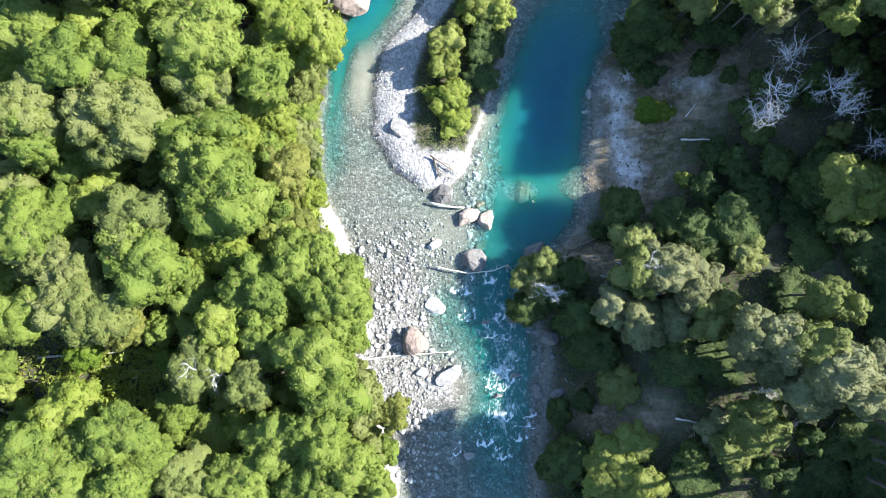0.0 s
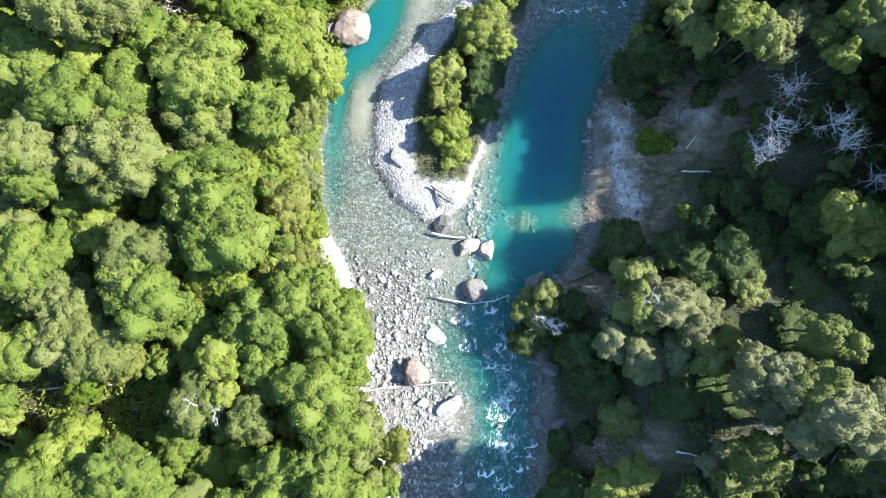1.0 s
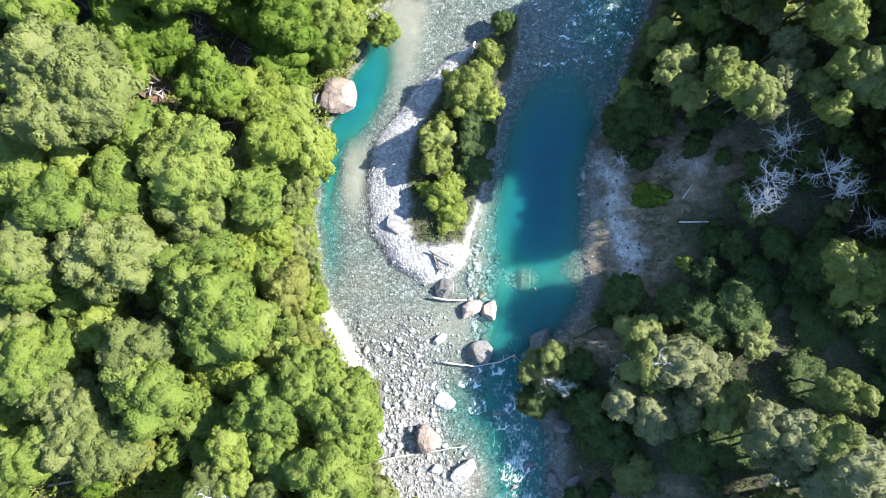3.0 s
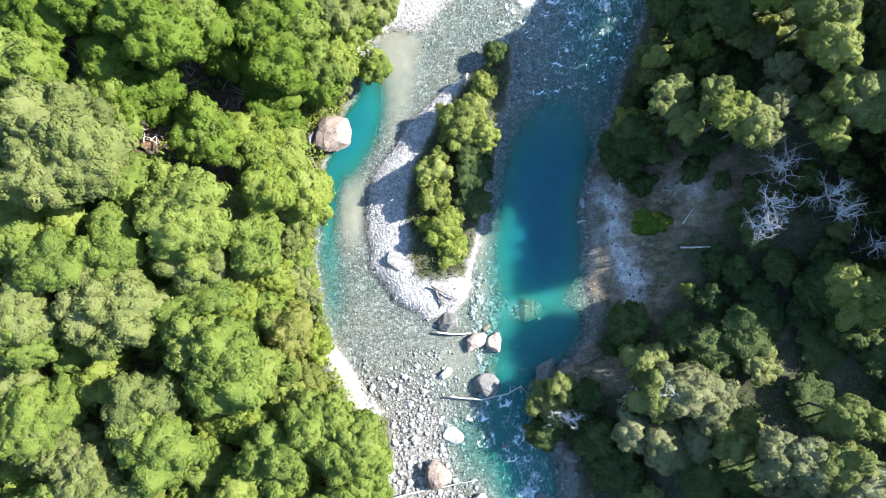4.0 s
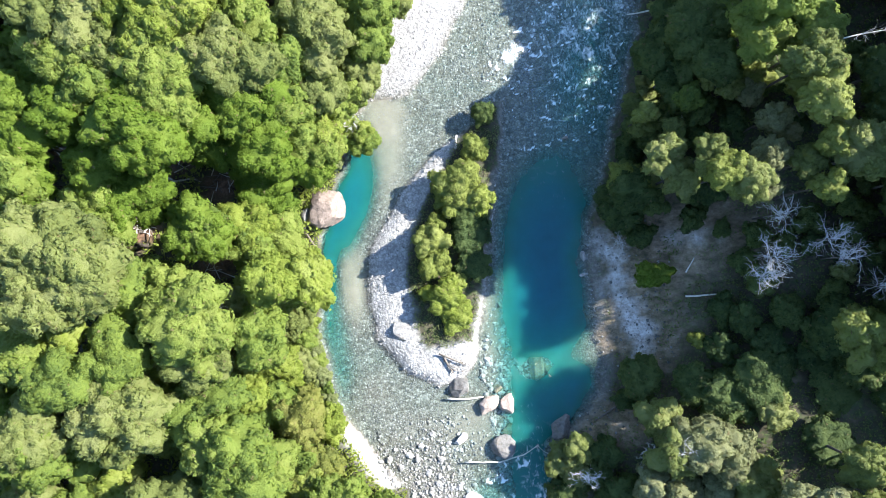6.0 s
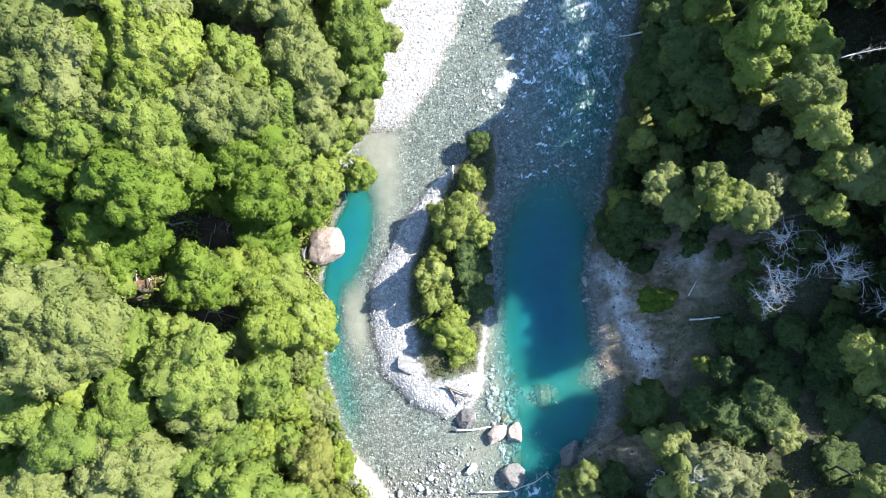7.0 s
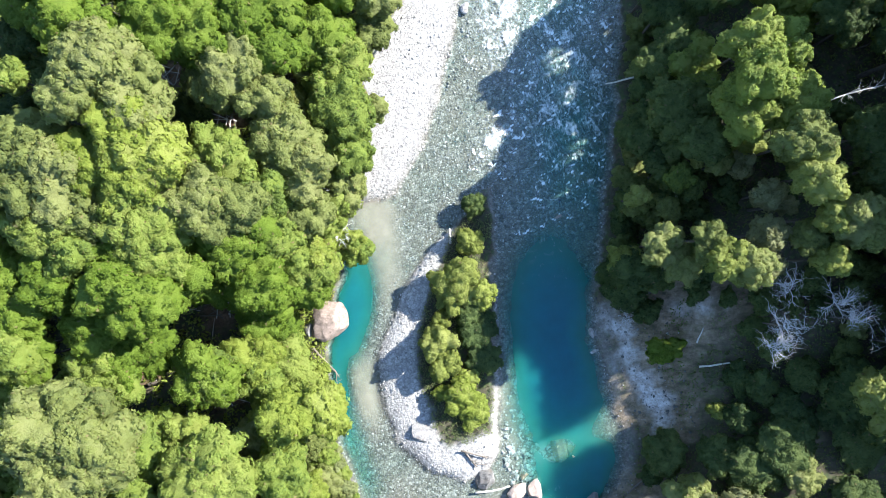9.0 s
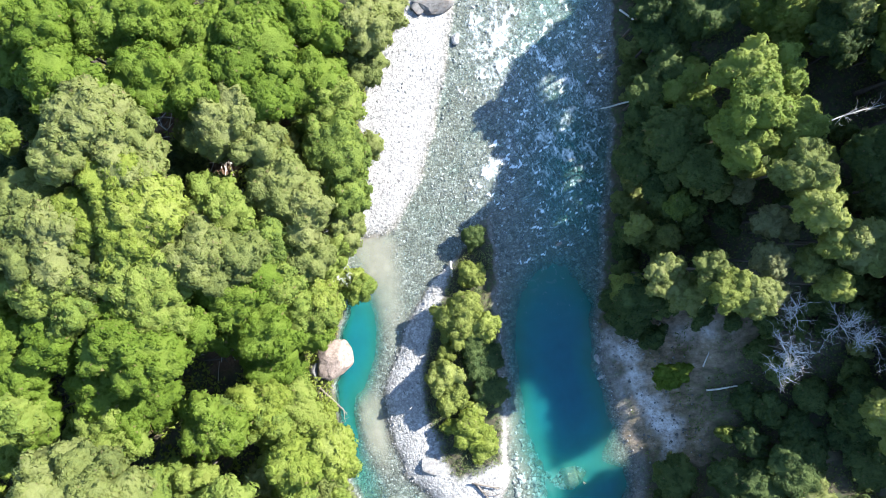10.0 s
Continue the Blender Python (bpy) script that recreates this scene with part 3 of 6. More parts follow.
def crown_mesh(radius, material, seed, leaf=0.20, lobes=9, flat=0.85, density=1.0, fine=4):
    """A crown of merged boughs, each set with leafy puffs, ragged in outline, with loose sprays on every puff; its highest point is near z = 0.75 radius."""
    rng = np.random.RandomState(seed)
    c, rr = [np.array([0.0, 0.0, 0.05 * radius])], [0.52 * radius]
    for k in range(lobes):
        a = k * 2.399 + rng.uniform(-0.5, 0.5)
        up = rng.uniform(-0.3, 0.85)
        out = radius * rng.uniform(0.34, 0.68) * math.sqrt(max(0.1, 1 - max(up, 0) ** 2))
        c.append(np.array([out * math.cos(a), out * math.sin(a), up * radius * 0.62]))
        rr.append(radius * rng.uniform(0.24, 0.40))
    c, rr = np.array(c), np.array(rr)
    squash = np.array([1, 1, flat])

    def reach(d):
        """How far the boughs reach along each direction from the middle."""
        far = np.full(len(d), 0.42 * radius)
        for q, r in zip(c, rr):
            along = d @ q
            off = r * r - (q @ q - along ** 2)
            far = np.maximum(far, np.where((off > 0), along + np.sqrt(np.maximum(off, 0)), 0))
        return far

    # puffs of foliage seated on the boughs
    mean = 0.24 + 0.065 * radius
    spots = unit(rng, int(3.0 * (radius / mean) ** 2))
    spots = spots[spots[:, 2] > -0.45]
    puff_r = mean * rng.uniform(0.55, 1.35, len(spots))
    puff_c = spots * (reach(spots) + puff_r * rng.uniform(-0.75, 0.15, len(spots)))[:, None]

    bm = bmesh.new()
    bmesh.ops.create_icosphere(bm, subdivisions=fine, radius=1.0)
    d = np.array([q.co[:] for q in bm.verts])
    tri = np.array([[q.index for q in w.verts] for w in bm.faces])
    bm.free()
    tri = tri[d[tri][:, :, 2].min(1) > -0.5]
    far = reach(d) - 0.25 * mean
    for q, r in zip(puff_c, puff_r):
        along = d @ q
        off = r * r - (q @ q - along ** 2)
        far = np.maximum(far, np.where(off > 0, along + np.sqrt(np.maximum(off, 0)), 0))
    rim = np.percentile((far * np.hypot(d[:, 0], d[:, 1]))[np.abs(d[:, 2]) < 0.5], 88) / radius
    far, puff_c, puff_r, c, rr = far / rim, puff_c / rim, puff_r / rim, c / rim, rr / rim
    core = d * (far - 0.06 + (0.05 + 0.018 * radius) * rng.normal(size=len(d)).clip(-1.8, 1.8))[:, None] * squash

    n = int(density * 4 * math.pi * radius ** 2 / (leaf * leaf) * 2.6)
    own = rng.choice(len(spots), n, p=puff_r ** 2 / (puff_r ** 2).sum())
    u = unit(rng, n) + 0.75 * spots[own] + np.array([0, 0, 0.25])
    u /= np.linalg.norm(u, axis=1, keepdims=True)
    p = puff_c[own] + u * (puff_r[own] * rng.uniform(0.95, 1.16, n))[:, None]
    size_p = np.linalg.norm(p, axis=1)
    seen = size_p > 0.93 * np.maximum(reach(p / size_p[:, None]) - 0.2 * mean, 0)
    p, u = p[seen] * squash, u[seen]
    m = u + np.array([0.1, 0, 0.3]) + 0.45 * rng.normal(size=p.shape)
    m /= np.linalg.norm(m, axis=1, keepdims=True)
    v, f = leaflets(p, m, leaf, rng)
    me = mesh_of("crown", np.concatenate([core, v]), np.concatenate([tri, f + len(core)]), material, True)
    lift = core[tri]
    side = np.cross(lift[:, 1] - lift[:, 0], lift[:, 2] - lift[:, 0])
    side /= np.linalg.norm(side, axis=1, keepdims=True) + 1e-9
    face = np.zeros_like(core)
    for k in range(3):
        np.add.at(face, tri[:, k], side)
    face /= np.linalg.norm(face, axis=1, keepdims=True) + 1e-9
    soft = np.concatenate([face + 0.1 * rng.normal(size=face.shape), np.repeat(0.7 * u + 0.5 * m, 3, 0)])
    me.normals_split_custom_set_from_vertices((soft / np.linalg.norm(soft, axis=1, keepdims=True)).tolist())
    return me


def tube(path, radii, sides=6):
    """Rings along a path, closed at both ends."""
    path = [Vector(p) for p in path]
    verts, faces = [], []
    for i, p in enumerate(path):
        way = (path[min(i + 1, len(path) - 1)] - path[max(i - 1, 0)]).normalized()
        a = way.orthogonal().normalized()
        b = way.cross(a)
        for k in range(sides):
            w = 2 * math.pi * k / sides
            verts.append(p + (a * math.cos(w) + b * math.sin(w)) * radii[i])
    for i in range(len(path) - 1):
        for k in range(sides):
            k2 = (k + 1) % sides
            faces.append((i * sides + k, i * sides + k2, (i + 1) * sides + k2, (i + 1) * sides + k))
    faces.append(tuple(range(sides))[::-1])
    faces.append(tuple(len(verts) - sides + k for k in range(sides)))
    return verts, faces


def join(pieces):
    verts, faces = [], []
    for v, f in pieces:
        n = len(verts)
        verts += list(v)
        faces += [tuple(i + n for i in q) for q in f]
    return verts, faces


def limbs(rng, start, way, length, radius, depth, pieces, spread=0.7, bend=0.25):
    """A branching limb."""
    p, d = Vector(start), Vector(way).normalized()
    pts, rad = [p.copy()], [radius]
    for i in range(4):
        d = (d + Vector(rng.normal(size=3)) * bend).normalized()
        p = p + d * length / 4
        pts.append(p.copy())
        rad.append(radius * (1 - 0.75 * (i + 1) / 4))
    pieces.append(tube(pts, rad, 5 if radius > 0.06 else 3))
    if depth:
        for k in range(rng.randint(3, 6)):
            at = pts[rng.randint(1, 5)]
            side = (d + Vector(rng.normal(size=3)) * spread).normalized()
            limbs(rng, at, side, length * rng.uniform(0.45, 0.7), radius * 0.55, depth - 1, pieces, spread, bend)


TRUNKS = {}


def trunk_mesh(variant):
    """A tapered trunk, 1 high and leaning a little, with limbs into the crown."""
    if variant not in TRUNKS:
        rng = np.random.RandomState(900 + variant)
        pieces = [tube([(0, 0, -0.04), (0.004, 0.003, 0.12), (0.012 * rng.normal(), 0.012 * rng.normal(), 0.5), (0, 0, 0.98)], [0.030, 0.020, 0.015, 0.006], 6)]
        for k in range(6):
            a = k * 2.4 + rng.uniform(-0.4, 0.4)
            h = rng.uniform(0.55, 0.85)
            pieces.append(tube([(0, 0, h), (0.06 * math.cos(a), 0.06 * math.sin(a), h + 0.05), (0.13 * math.cos(a), 0.13 * math.sin(a), h + 0.09)], [0.008, 0.006, 0.002], 3))
        v, f = join(pieces)
        TRUNKS[variant] = mesh_of("trunk", v, f, BARK, True)
    return TRUNKS[variant]


CROWNS = {}
WORDS = {"m": "fresh green", "y": "bright yellow-green", "o": "olive green", "s": "pale sage green", "a": "tawny green", "d": "shade-darkened deep green", "g": "rich green", "w": "yellowish olive", "p": "sunlit pale greyish olive"}
count = [0]


def tree(x, y, top, r, kind, place="on the forest floor"):
    """One broadleaf tree: its top's height over the river, its crown's radius and the colour of its leaves."""
    k = count[0] = count[0] + 1
    rng = random.Random(k)
    size = min((1.4, 2.2, 3.0, 4.0, 5.2), key=lambda s: abs(s - r))
    variant = (kind, size, rng.randrange(3))
    if variant not in CROWNS:
        CROWNS[variant] = crown_mesh(size, LEAF[kind], int(size * 100) + 17 * variant[2] + ord(kind), leaf=0.24 + 0.022 * size, lobes=8 + int(size))
    bank = float(left_bank(np.array([y]))[0]) + (-1.9 if -3 < y < 5 else 0.5) if not 28.5 < y < 36.5 else -15.0
    if x < bank:        # crowns of the flat bank end at the water's edge
        x = min(x, bank - 0.95 * r)
    base = height_at(x, y)
    s = r / size
    tall = max(top - base, 1.2)
    up = min(s * rng.uniform(0.95, 1.15), tall / (1.5 * size))
    name = "tree" if tall > 6.2 else "shrub"
    root = new(name)
    root.matrix_world = pose(x, y, base)
    build = "tall" if tall > 14 else "slender" if tall > 3.2 * r else "low" if tall < 6.2 else "broad"
    tagged(root, f"{build} {WORDS[kind]} {name} with lobed crown {place}", name, group="riverside trees" if name == "tree" else "riverside shrubs")
    middle = tall - 0.72 * size * up
    crown = part("crown", CROWNS[variant], root)
    crown.location, crown.rotation_euler, crown.scale = (0, 0, middle), (0, 0, rng.uniform(0, 6.28)), (s * rng.uniform(0.92, 1.1), s * rng.uniform(0.92, 1.1), up)
    trunk = part("trunk", trunk_mesh(k % 5), root)
    w = max(0.6, min(1.0, 9 / tall)) * tall
    trunk.rotation_euler, trunk.scale = (0, 0, rng.uniform(0, 6.28)), (w, w, middle + 0.2 * size * up)
    return root


def dead_tree(x, y, top, spread, seed, lean=(0, 0)):
    """A bare grey tree with a net of white twigs."""
    rng = np.random.RandomState(seed)
    base = height_at(x, y)
    tall = top - base
    root = new("dead_tree")
    root.matrix_world = pose(x, y, base)
    tagged(root, "bare dead tree with bleached grey branches", "dead tree", group="dead trees")
    head = Vector((lean[0], lean[1], tall * 0.72))
    v, f = tube([(0, 0, -0.2), head * 0.5 + Vector((0.1, 0.1, 0)), head, head * 1.1], [0.11, 0.08, 0.05, 0.02], 7)
    part("trunk", mesh_of("trunk", v, f, DARKWOOD, True), root)
    for k in range(12):
        a = k * 0.63 + rng.uniform(-0.3, 0.3)
        pieces = []
        start = head * rng.uniform(0.75, 1.05)
        limbs(rng, start, (math.cos(a), math.sin(a), rng.uniform(0.1, 0.9)), spread * rng.uniform(0.45, 1.05), 0.05, 2, pieces, 0.85, 0.36)
        v, f = join(pieces)
        part("branch", mesh_of("branch", v, f, DEADWOOD), root)
    return root


def rock_mesh(name, size, seed, material, cuts=13, sub=3, keep=0.55):
    """A boulder: a ball cut by flat faces and roughened."""
    rng = np.random.RandomState(seed)
    bm = bmesh.new()
    bmesh.ops.create_icosphere(bm, subdivisions=sub, radius=1.0)
    planes = [(unit(rng, 1)[0], rng.uniform(keep, keep + 0.29)) for k in range(cuts)]
    for v in bm.verts:
        p = np.array(v.co)
        for d, h in planes:
            over = p @ d - h
            if over > 0:
                p = p - d * over * 0.97
        q = Vector(p)
        p = p * (1 + 0.10 * noise.noise(q * 1.7 + Vector((seed, 0, 0))) + 0.05 * noise.noise(q * 6 + Vector((0, seed, 0))))
        v.co = Vector((p[0] * size[0], p[1] * size[1], p[2] * size[2]))
    me = bpy.data.meshes.new(name)
    bm.to_mesh(me)
    bm.free()
    me.materials.append(material)
    return me


def boulder(x, y, w, l, h, turn, material, label, seed, sink=0.3, z=None, keep=0.55):
    base = height_at(x, y) if z is None else z
    h = max(0.5, -base - 0.06) / (1 - sink) if material is SUNK else h + max(-base, 0)
    ob = new("boulder", rock_mesh("boulder", (w / 2 * 1.25, l / 2 * 1.25, h / 2 * 1.25), seed, material, sub=4 if w > 1.4 else 3, keep=keep))
    ob.matrix_world = pose(x, y, base + h / 2 - sink * h, 0, 0, turn)
    return tagged(ob, label, "boulder", group="river boulders")


def log(points, r0, r1, label, seed, material=LOGWOOD, twigs=0, above=0.1):
    """A fallen trunk that lies along points of the plan."""
    rng = np.random.RandomState(seed)
    pts = []
    for x, y, *z in points:
        pts.append(Vector((x, y, z[0] if z else max(height_at(x, y), 0) + above)))
    start = pts[0].copy()
    n = len(pts) - 1
    fine = []
    for k in range(n):
        for q in range(4):
            fine.append(pts[k].lerp(pts[k + 1], q / 4) + Vector(rng.normal(size=3)) * r0 * 0.25 * (q > 0))
    fine.append(pts[-1])
    fine = [p - start for p in fine]
    root = new("fallen_log")
    root.matrix_world = Matrix.Translation(start)
    v, f = tube(fine, [r0 + (r1 - r0) * i / (len(fine) - 1) for i in range(len(fine))], 8)
    part("trunk", mesh_of("trunk", v, f, material, True), root)
    for k in range(twigs):
        pieces = []
        at = fine[rng.randint(len(fine) // 2, len(fine))]
        way = (fine[-1] - fine[0]).normalized() + Vector((rng.normal() * 0.7, rng.normal() * 0.7, rng.uniform(0, 0.6)))
        limbs(rng, at, way, rng.uniform(1.0, 2.2), r1 * 0.8, 1, pieces, 0.8, 0.2)
        v, f = join(pieces)
        part("branch", mesh_of("branch", v, f, material), root)
    return tagged(root, label, "log", group="fallen logs")


# ---------------------------------------------------------------- the forest on the flat bank
tree(-43.8, 21.5, 18.0, 3.68, "m")
tree(-40.4, 18.5, 18.0, 3.54, "m")
tree(-39.8, 22.5, 16.0, 2.56, "y")
tree(-35.1, 19.3, 16.5, 4.06, "m")
tree(-44.7, 13.7, 17.0, 3.74, "o")
tree(-44.8, 10.6, 16.0, 3.51, "m")
tree(-37.7, 14.2, 16.0, 4.39, "o")
tree(-34.2, 12.9, 15.5, 4.27, "o")
tree(-36.5, 10.6, 14.0, 3.39, "o")
tree(-46.6, 9.8, 10.0, 3.36, "m")
tree(-42.9, 9.2, 10.0, 3.20, "m")
tree(-40.1, 8.4, 9.0, 3.25, "m")
tree(-26.7, 22.1, 17.0, 4.46, "m")
tree(-27.0, 19.4, 15.0, 4.09, "m")
tree(-27.5, 17.1, 14.0, 3.39, "o")
tree(-23.1, 22.5, 10.0, 3.04, "o")
tree(-19.2, 22.2, 8.0, 2.47, "y")
tree(-20.7, 24.6, 9.0, 2.84, "y")
tree(-16.2, 24.3, 14.0, 3.39, "y")
tree(-14.4, 23.5, 12.0, 3.11, "y")
tree(-20.7, 18.5, 13.0, 3.45, "m")
tree(-23.8, 16.4, 9.0, 2.93, "y")
tree(-20.5, 15.0, 8.0, 2.64, "y")
tree(-31.4, 15.4, 10.0, 3.60, "y")
tree(-27.9, 11.8, 13.0, 4.60, "m")
tree(-25.0, 5.5, 15.0, 5.35, "m")
tree(-27.1, 8.0, 14.0, 3.77, "m")
tree(-23.3, 3.9, 13.0, 3.83, "m")
tree(-23.9, 11.4, 10.0, 2.80, "y")
tree(-20.8, 9.7, 9.0, 2.60, "m")
tree(-16.0, 8.4, 10.0, 3.36, "a")
tree(-34.1, 8.3, 8.0, 2.31, "m")
tree(-34.0, 2.1, 13.0, 4.29, "o")
tree(-41.1, 4.9, 10.0, 3.60, "y")
tree(-44.9, 2.9, 10.0, 3.60, "m")
tree(-47.7, 1.0, 12.0, 3.89, "m")
tree(-49.1, 5.2, 11.0, 3.16, "o")
tree(-30.9, 2.7, 8.0, 2.89, "y")
tree(-19.9, 4.3, 8.0, 3.13, "m")
tree(-14.9, 2.3, 8.0, 3.13, "a")
tree(-25.1, -0.9, 9.0, 3.25, "y")
tree(-28.7, -1.3, 8.0, 2.64, "y")
tree(-19.5, -0.1, 8.0, 3.30, "y")
tree(-46.4, -2.1, 11.0, 4.34, "o")
tree(-42.3, -3.6, 11.0, 3.55, "o")
tree(-47.6, -9.1, 12.0, 3.58, "m")
tree(-42.3, -8.0, 12.0, 3.50, "o")
tree(-39.0, -8.0, 12.0, 4.28, "o")
tree(-33.1, -3.2, 13.0, 4.44, "m")
tree(-37.1, -9.3, 9.0, 3.25, "a")
tree(-35.1, -0.7, 12.0, 3.27, "m")
tree(-29.1, -6.2, 8.0, 2.89, "m")
tree(-21.1, -5.4, 11.0, 3.95, "m")
tree(-25.0, -9.3, 10.0, 2.88, "y")
tree(-20.2, -8.7, 9.0, 3.25, "m")
tree(-20.1, -11.6, 9.0, 3.66, "m")
tree(-18.4, -7.7, 8.0, 2.06, "y")
tree(-14.8, -2.7, 11.0, 3.95, "m")
tree(-12.8, -5.9, 11.0, 3.95, "m")
tree(-9.2, -4.9, 11.0, 3.55, "m")
tree(-9.3, -8.4, 10.0, 3.36, "m")
tree(-10.5, -11.1, 8.0, 2.97, "m")
tree(-27.7, -14.8, 10.0, 3.68, "o")
tree(-24.8, -13.4, 10.0, 1.92, "y")
tree(-21.8, -16.3, 10.0, 3.04, "o")
tree(-14.2, -13.1, 12.0, 4.04, "m")
tree(-12.4, -16.6, 11.0, 4.10, "m")
tree(-7.6, -18.9, 8.0, 3.71, "o")
tree(-5.4, -19.9, 7.0, 2.34, "a")
tree(-42.3, -20.2, 10.0, 3.85, "y")
tree(-35.2, -22.2, 12.0, 4.04, "m")
tree(-33.5, -24.8, 11.0, 3.79, "m")
tree(-18.2, -22.9, 10.0, 4.01, "m")
tree(-13.5, -22.2, 11.0, 3.95, "m")
tree(-45.0, -24.9, 13.0, 4.44, "m")
tree(-39.2, -24.6, 11.0, 3.55, "m")
tree(-41.7, -27.5, 12.0, 4.28, "m")
tree(-34.3, -27.5, 12.0, 3.27, "m")
tree(-28.1, -27.4, 10.0, 3.60, "o")
tree(-22.4, -27.3, 10.0, 3.60, "m")
tree(-11.1, -25.9, 10.0, 4.41, "m")
tree(-14.4, -27.7, 10.0, 3.60, "m")
tree(-6.6, -27.5, 9.0, 3.09, "m")
tree(-8.7, -24.5, 6.0, 2.54, "o")
tree(-31.4, -20.3, 5.0, 3.01, "m")
tree(-27.3, -23.5, 4.0, 3.31, "m")
tree(-32.8, -22.9, 4.0, 2.96, "m")
tree(-19.0, 18.7, 4.0, 2.26, "o")
tree(-17.1, 16.7, 3.5, 2.10, "m")
tree(-18.9, 14.3, 4.0, 2.26, "o")
tree(-16.9, 13.9, 3.0, 1.94, "m")
tree(-20.0, 19.7, 5.0, 2.23, "o")
tree(-17.9, 21.9, 3.0, 2.12, "o")
tree(-16.7, 19.4, 2.5, 1.60, "y")
tree(-17.9, 12.3, 3.0, 1.77, "o")
tree(-19.9, 12.3, 5.0, 1.89, "y")
tree(-18.6, 6.5, 4.0, 2.09, "y")
tree(-16.8, 5.8, 4.0, 2.09, "y")
tree(-15.6, 25.8, 6.0, 2.20, "y")
tree(-11.1, -15.3, 3.0, 2.29, "o")
tree(-8.6, -17.7, 3.0, 2.12, "o")
tree(-9.4, -23.2, 3.0, 1.94, "o")
tree(-5.9, -25.1, 3.0, 1.77, "m")
tree(-38.2, 31.0, 22.5, 4.91, "o")
tree(-34.9, 27.9, 22.0, 4.63, "o")
tree(-38.1, 27.2, 22.0, 4.30, "o")
tree(-35.4, 31.9, 20.0, 3.42, "o")
tree(-42.4, 40.2, 17.0, 3.24, "m")
tree(-43.0, 46.0, 15.0, 2.38, "m")
tree(-40.6, 43.5, 17.0, 3.60, "g")
tree(-35.7, 45.7, 17.0, 3.60, "g")
tree(-33.5, 39.6, 16.0, 3.29, "g")
tree(-41.5, 38.8, 15.0, 3.34, "g")
tree(-34.9, 35.0, 15.0, 3.57, "m")
tree(-29.1, 43.1, 19.0, 4.04, "g")
tree(-27.3, 40.8, 19.0, 4.04, "g")
tree(-25.5, 42.4, 15.0, 3.12, "g")
tree(-24.3, 44.1, 16.0, 3.07, "g")
tree(-23.0, 42.5, 15.0, 2.82, "g")
tree(-18.7, 44.0, 14.0, 3.39, "g")
tree(-15.1, 45.3, 13.0, 3.45, "g")
tree(-11.0, 47.7, 10.0, 3.60, "m")
tree(-12.6, 45.2, 10.0, 3.20, "g")
tree(-8.0, 44.8, 6.0, 3.05, "m")
tree(-6.3, 39.8, 4.0, 2.09, "m")
tree(-10.1, 39.6, 9.0, 3.90, "m")
tree(-12.6, 37.0, 8.0, 2.97, "g")
tree(-16.7, 39.4, 12.0, 4.04, "g")
tree(-22.6, 41.2, 10.0, 3.36, "g")
tree(-18.9, 38.1, 9.0, 2.84, "g")
tree(-16.6, 35.3, 9.0, 3.41, "g")
tree(-15.2, 33.5, 7.0, 3.18, "g")
tree(-33.1, 36.2, 15.0, 3.86, "g")
tree(-30.1, 36.7, 14.0, 3.62, "g")
tree(-25.1, 31.5, 14.0, 3.92, "g")
tree(-24.4, 31.0, 13.0, 3.06, "m")
tree(-20.7, 30.9, 10.0, 3.52, "y")
tree(-20.5, 28.8, 9.0, 3.25, "m")
tree(-16.9, 29.1, 8.0, 3.63, "m")
tree(-16.0, 25.7, 7.0, 2.93, "m")
tree(-32.6, 24.7, 14.0, 4.53, "m")
tree(-29.5, 26.0, 13.0, 2.91, "m")
tree(-20.8, 47.2, 13.0, 3.06, "m")
tree(-41.0, 47.8, 17.0, 2.88, "g")
tree(-28.1, 46.9, 17.0, 3.24, "g")
tree(-24.7, 75.4, 18.0, 3.68, "g")
tree(-27.3, 77.5, 18.0, 2.83, "g")
tree(-19.9, 74.9, 17.0, 3.24, "g")
tree(-15.2, 73.8, 17.0, 3.74, "g")
tree(-17.8, 71.3, 16.0, 3.07, "g")
tree(-25.4, 69.9, 19.0, 3.34, "g")
tree(-22.8, 68.6, 18.0, 2.83, "g")
tree(-23.0, 64.7, 21.0, 3.90, "o")
tree(-25.5, 62.5, 21.0, 3.70, "o")
tree(-22.4, 60.9, 20.0, 3.97, "o")
tree(-20.8, 59.1, 18.0, 3.26, "o")
tree(-20.1, 63.1, 19.0, 2.78, "o")
tree(-23.5, 57.2, 20.0, 4.11, "y")
tree(-27.1, 56.0, 19.0, 3.62, "y")
tree(-21.4, 54.7, 19.0, 4.04, "y")
tree(-24.2, 52.8, 19.0, 3.62, "y")
tree(-32.3, 58.8, 20.0, 3.97, "o")
tree(-30.9, 54.7, 20.0, 4.11, "o")
tree(-34.2, 54.8, 20.0, 3.42, "o")
tree(-17.3, 67.8, 17.0, 3.96, "g")
tree(-13.4, 66.1, 16.0, 3.66, "g")
tree(-13.2, 63.6, 15.0, 2.60, "g")
tree(-11.5, 71.3, 15.0, 3.57, "g")
tree(-6.9, 69.3, 16.0, 4.24, "g")
tree(-9.2, 66.4, 16.0, 4.02, "g")
tree(-7.3, 62.9, 14.0, 3.17, "g")
tree(-5.1, 67.0, 14.0, 3.39, "g")
tree(-11.5, 61.1, 15.0, 3.86, "o")
tree(-9.6, 58.1, 14.0, 3.39, "o")
tree(-14.0, 60.8, 14.0, 3.02, "o")
tree(-1.0, 70.7, 12.0, 3.11, "g")
tree(1.0, 69.1, 10.0, 3.36, "g")
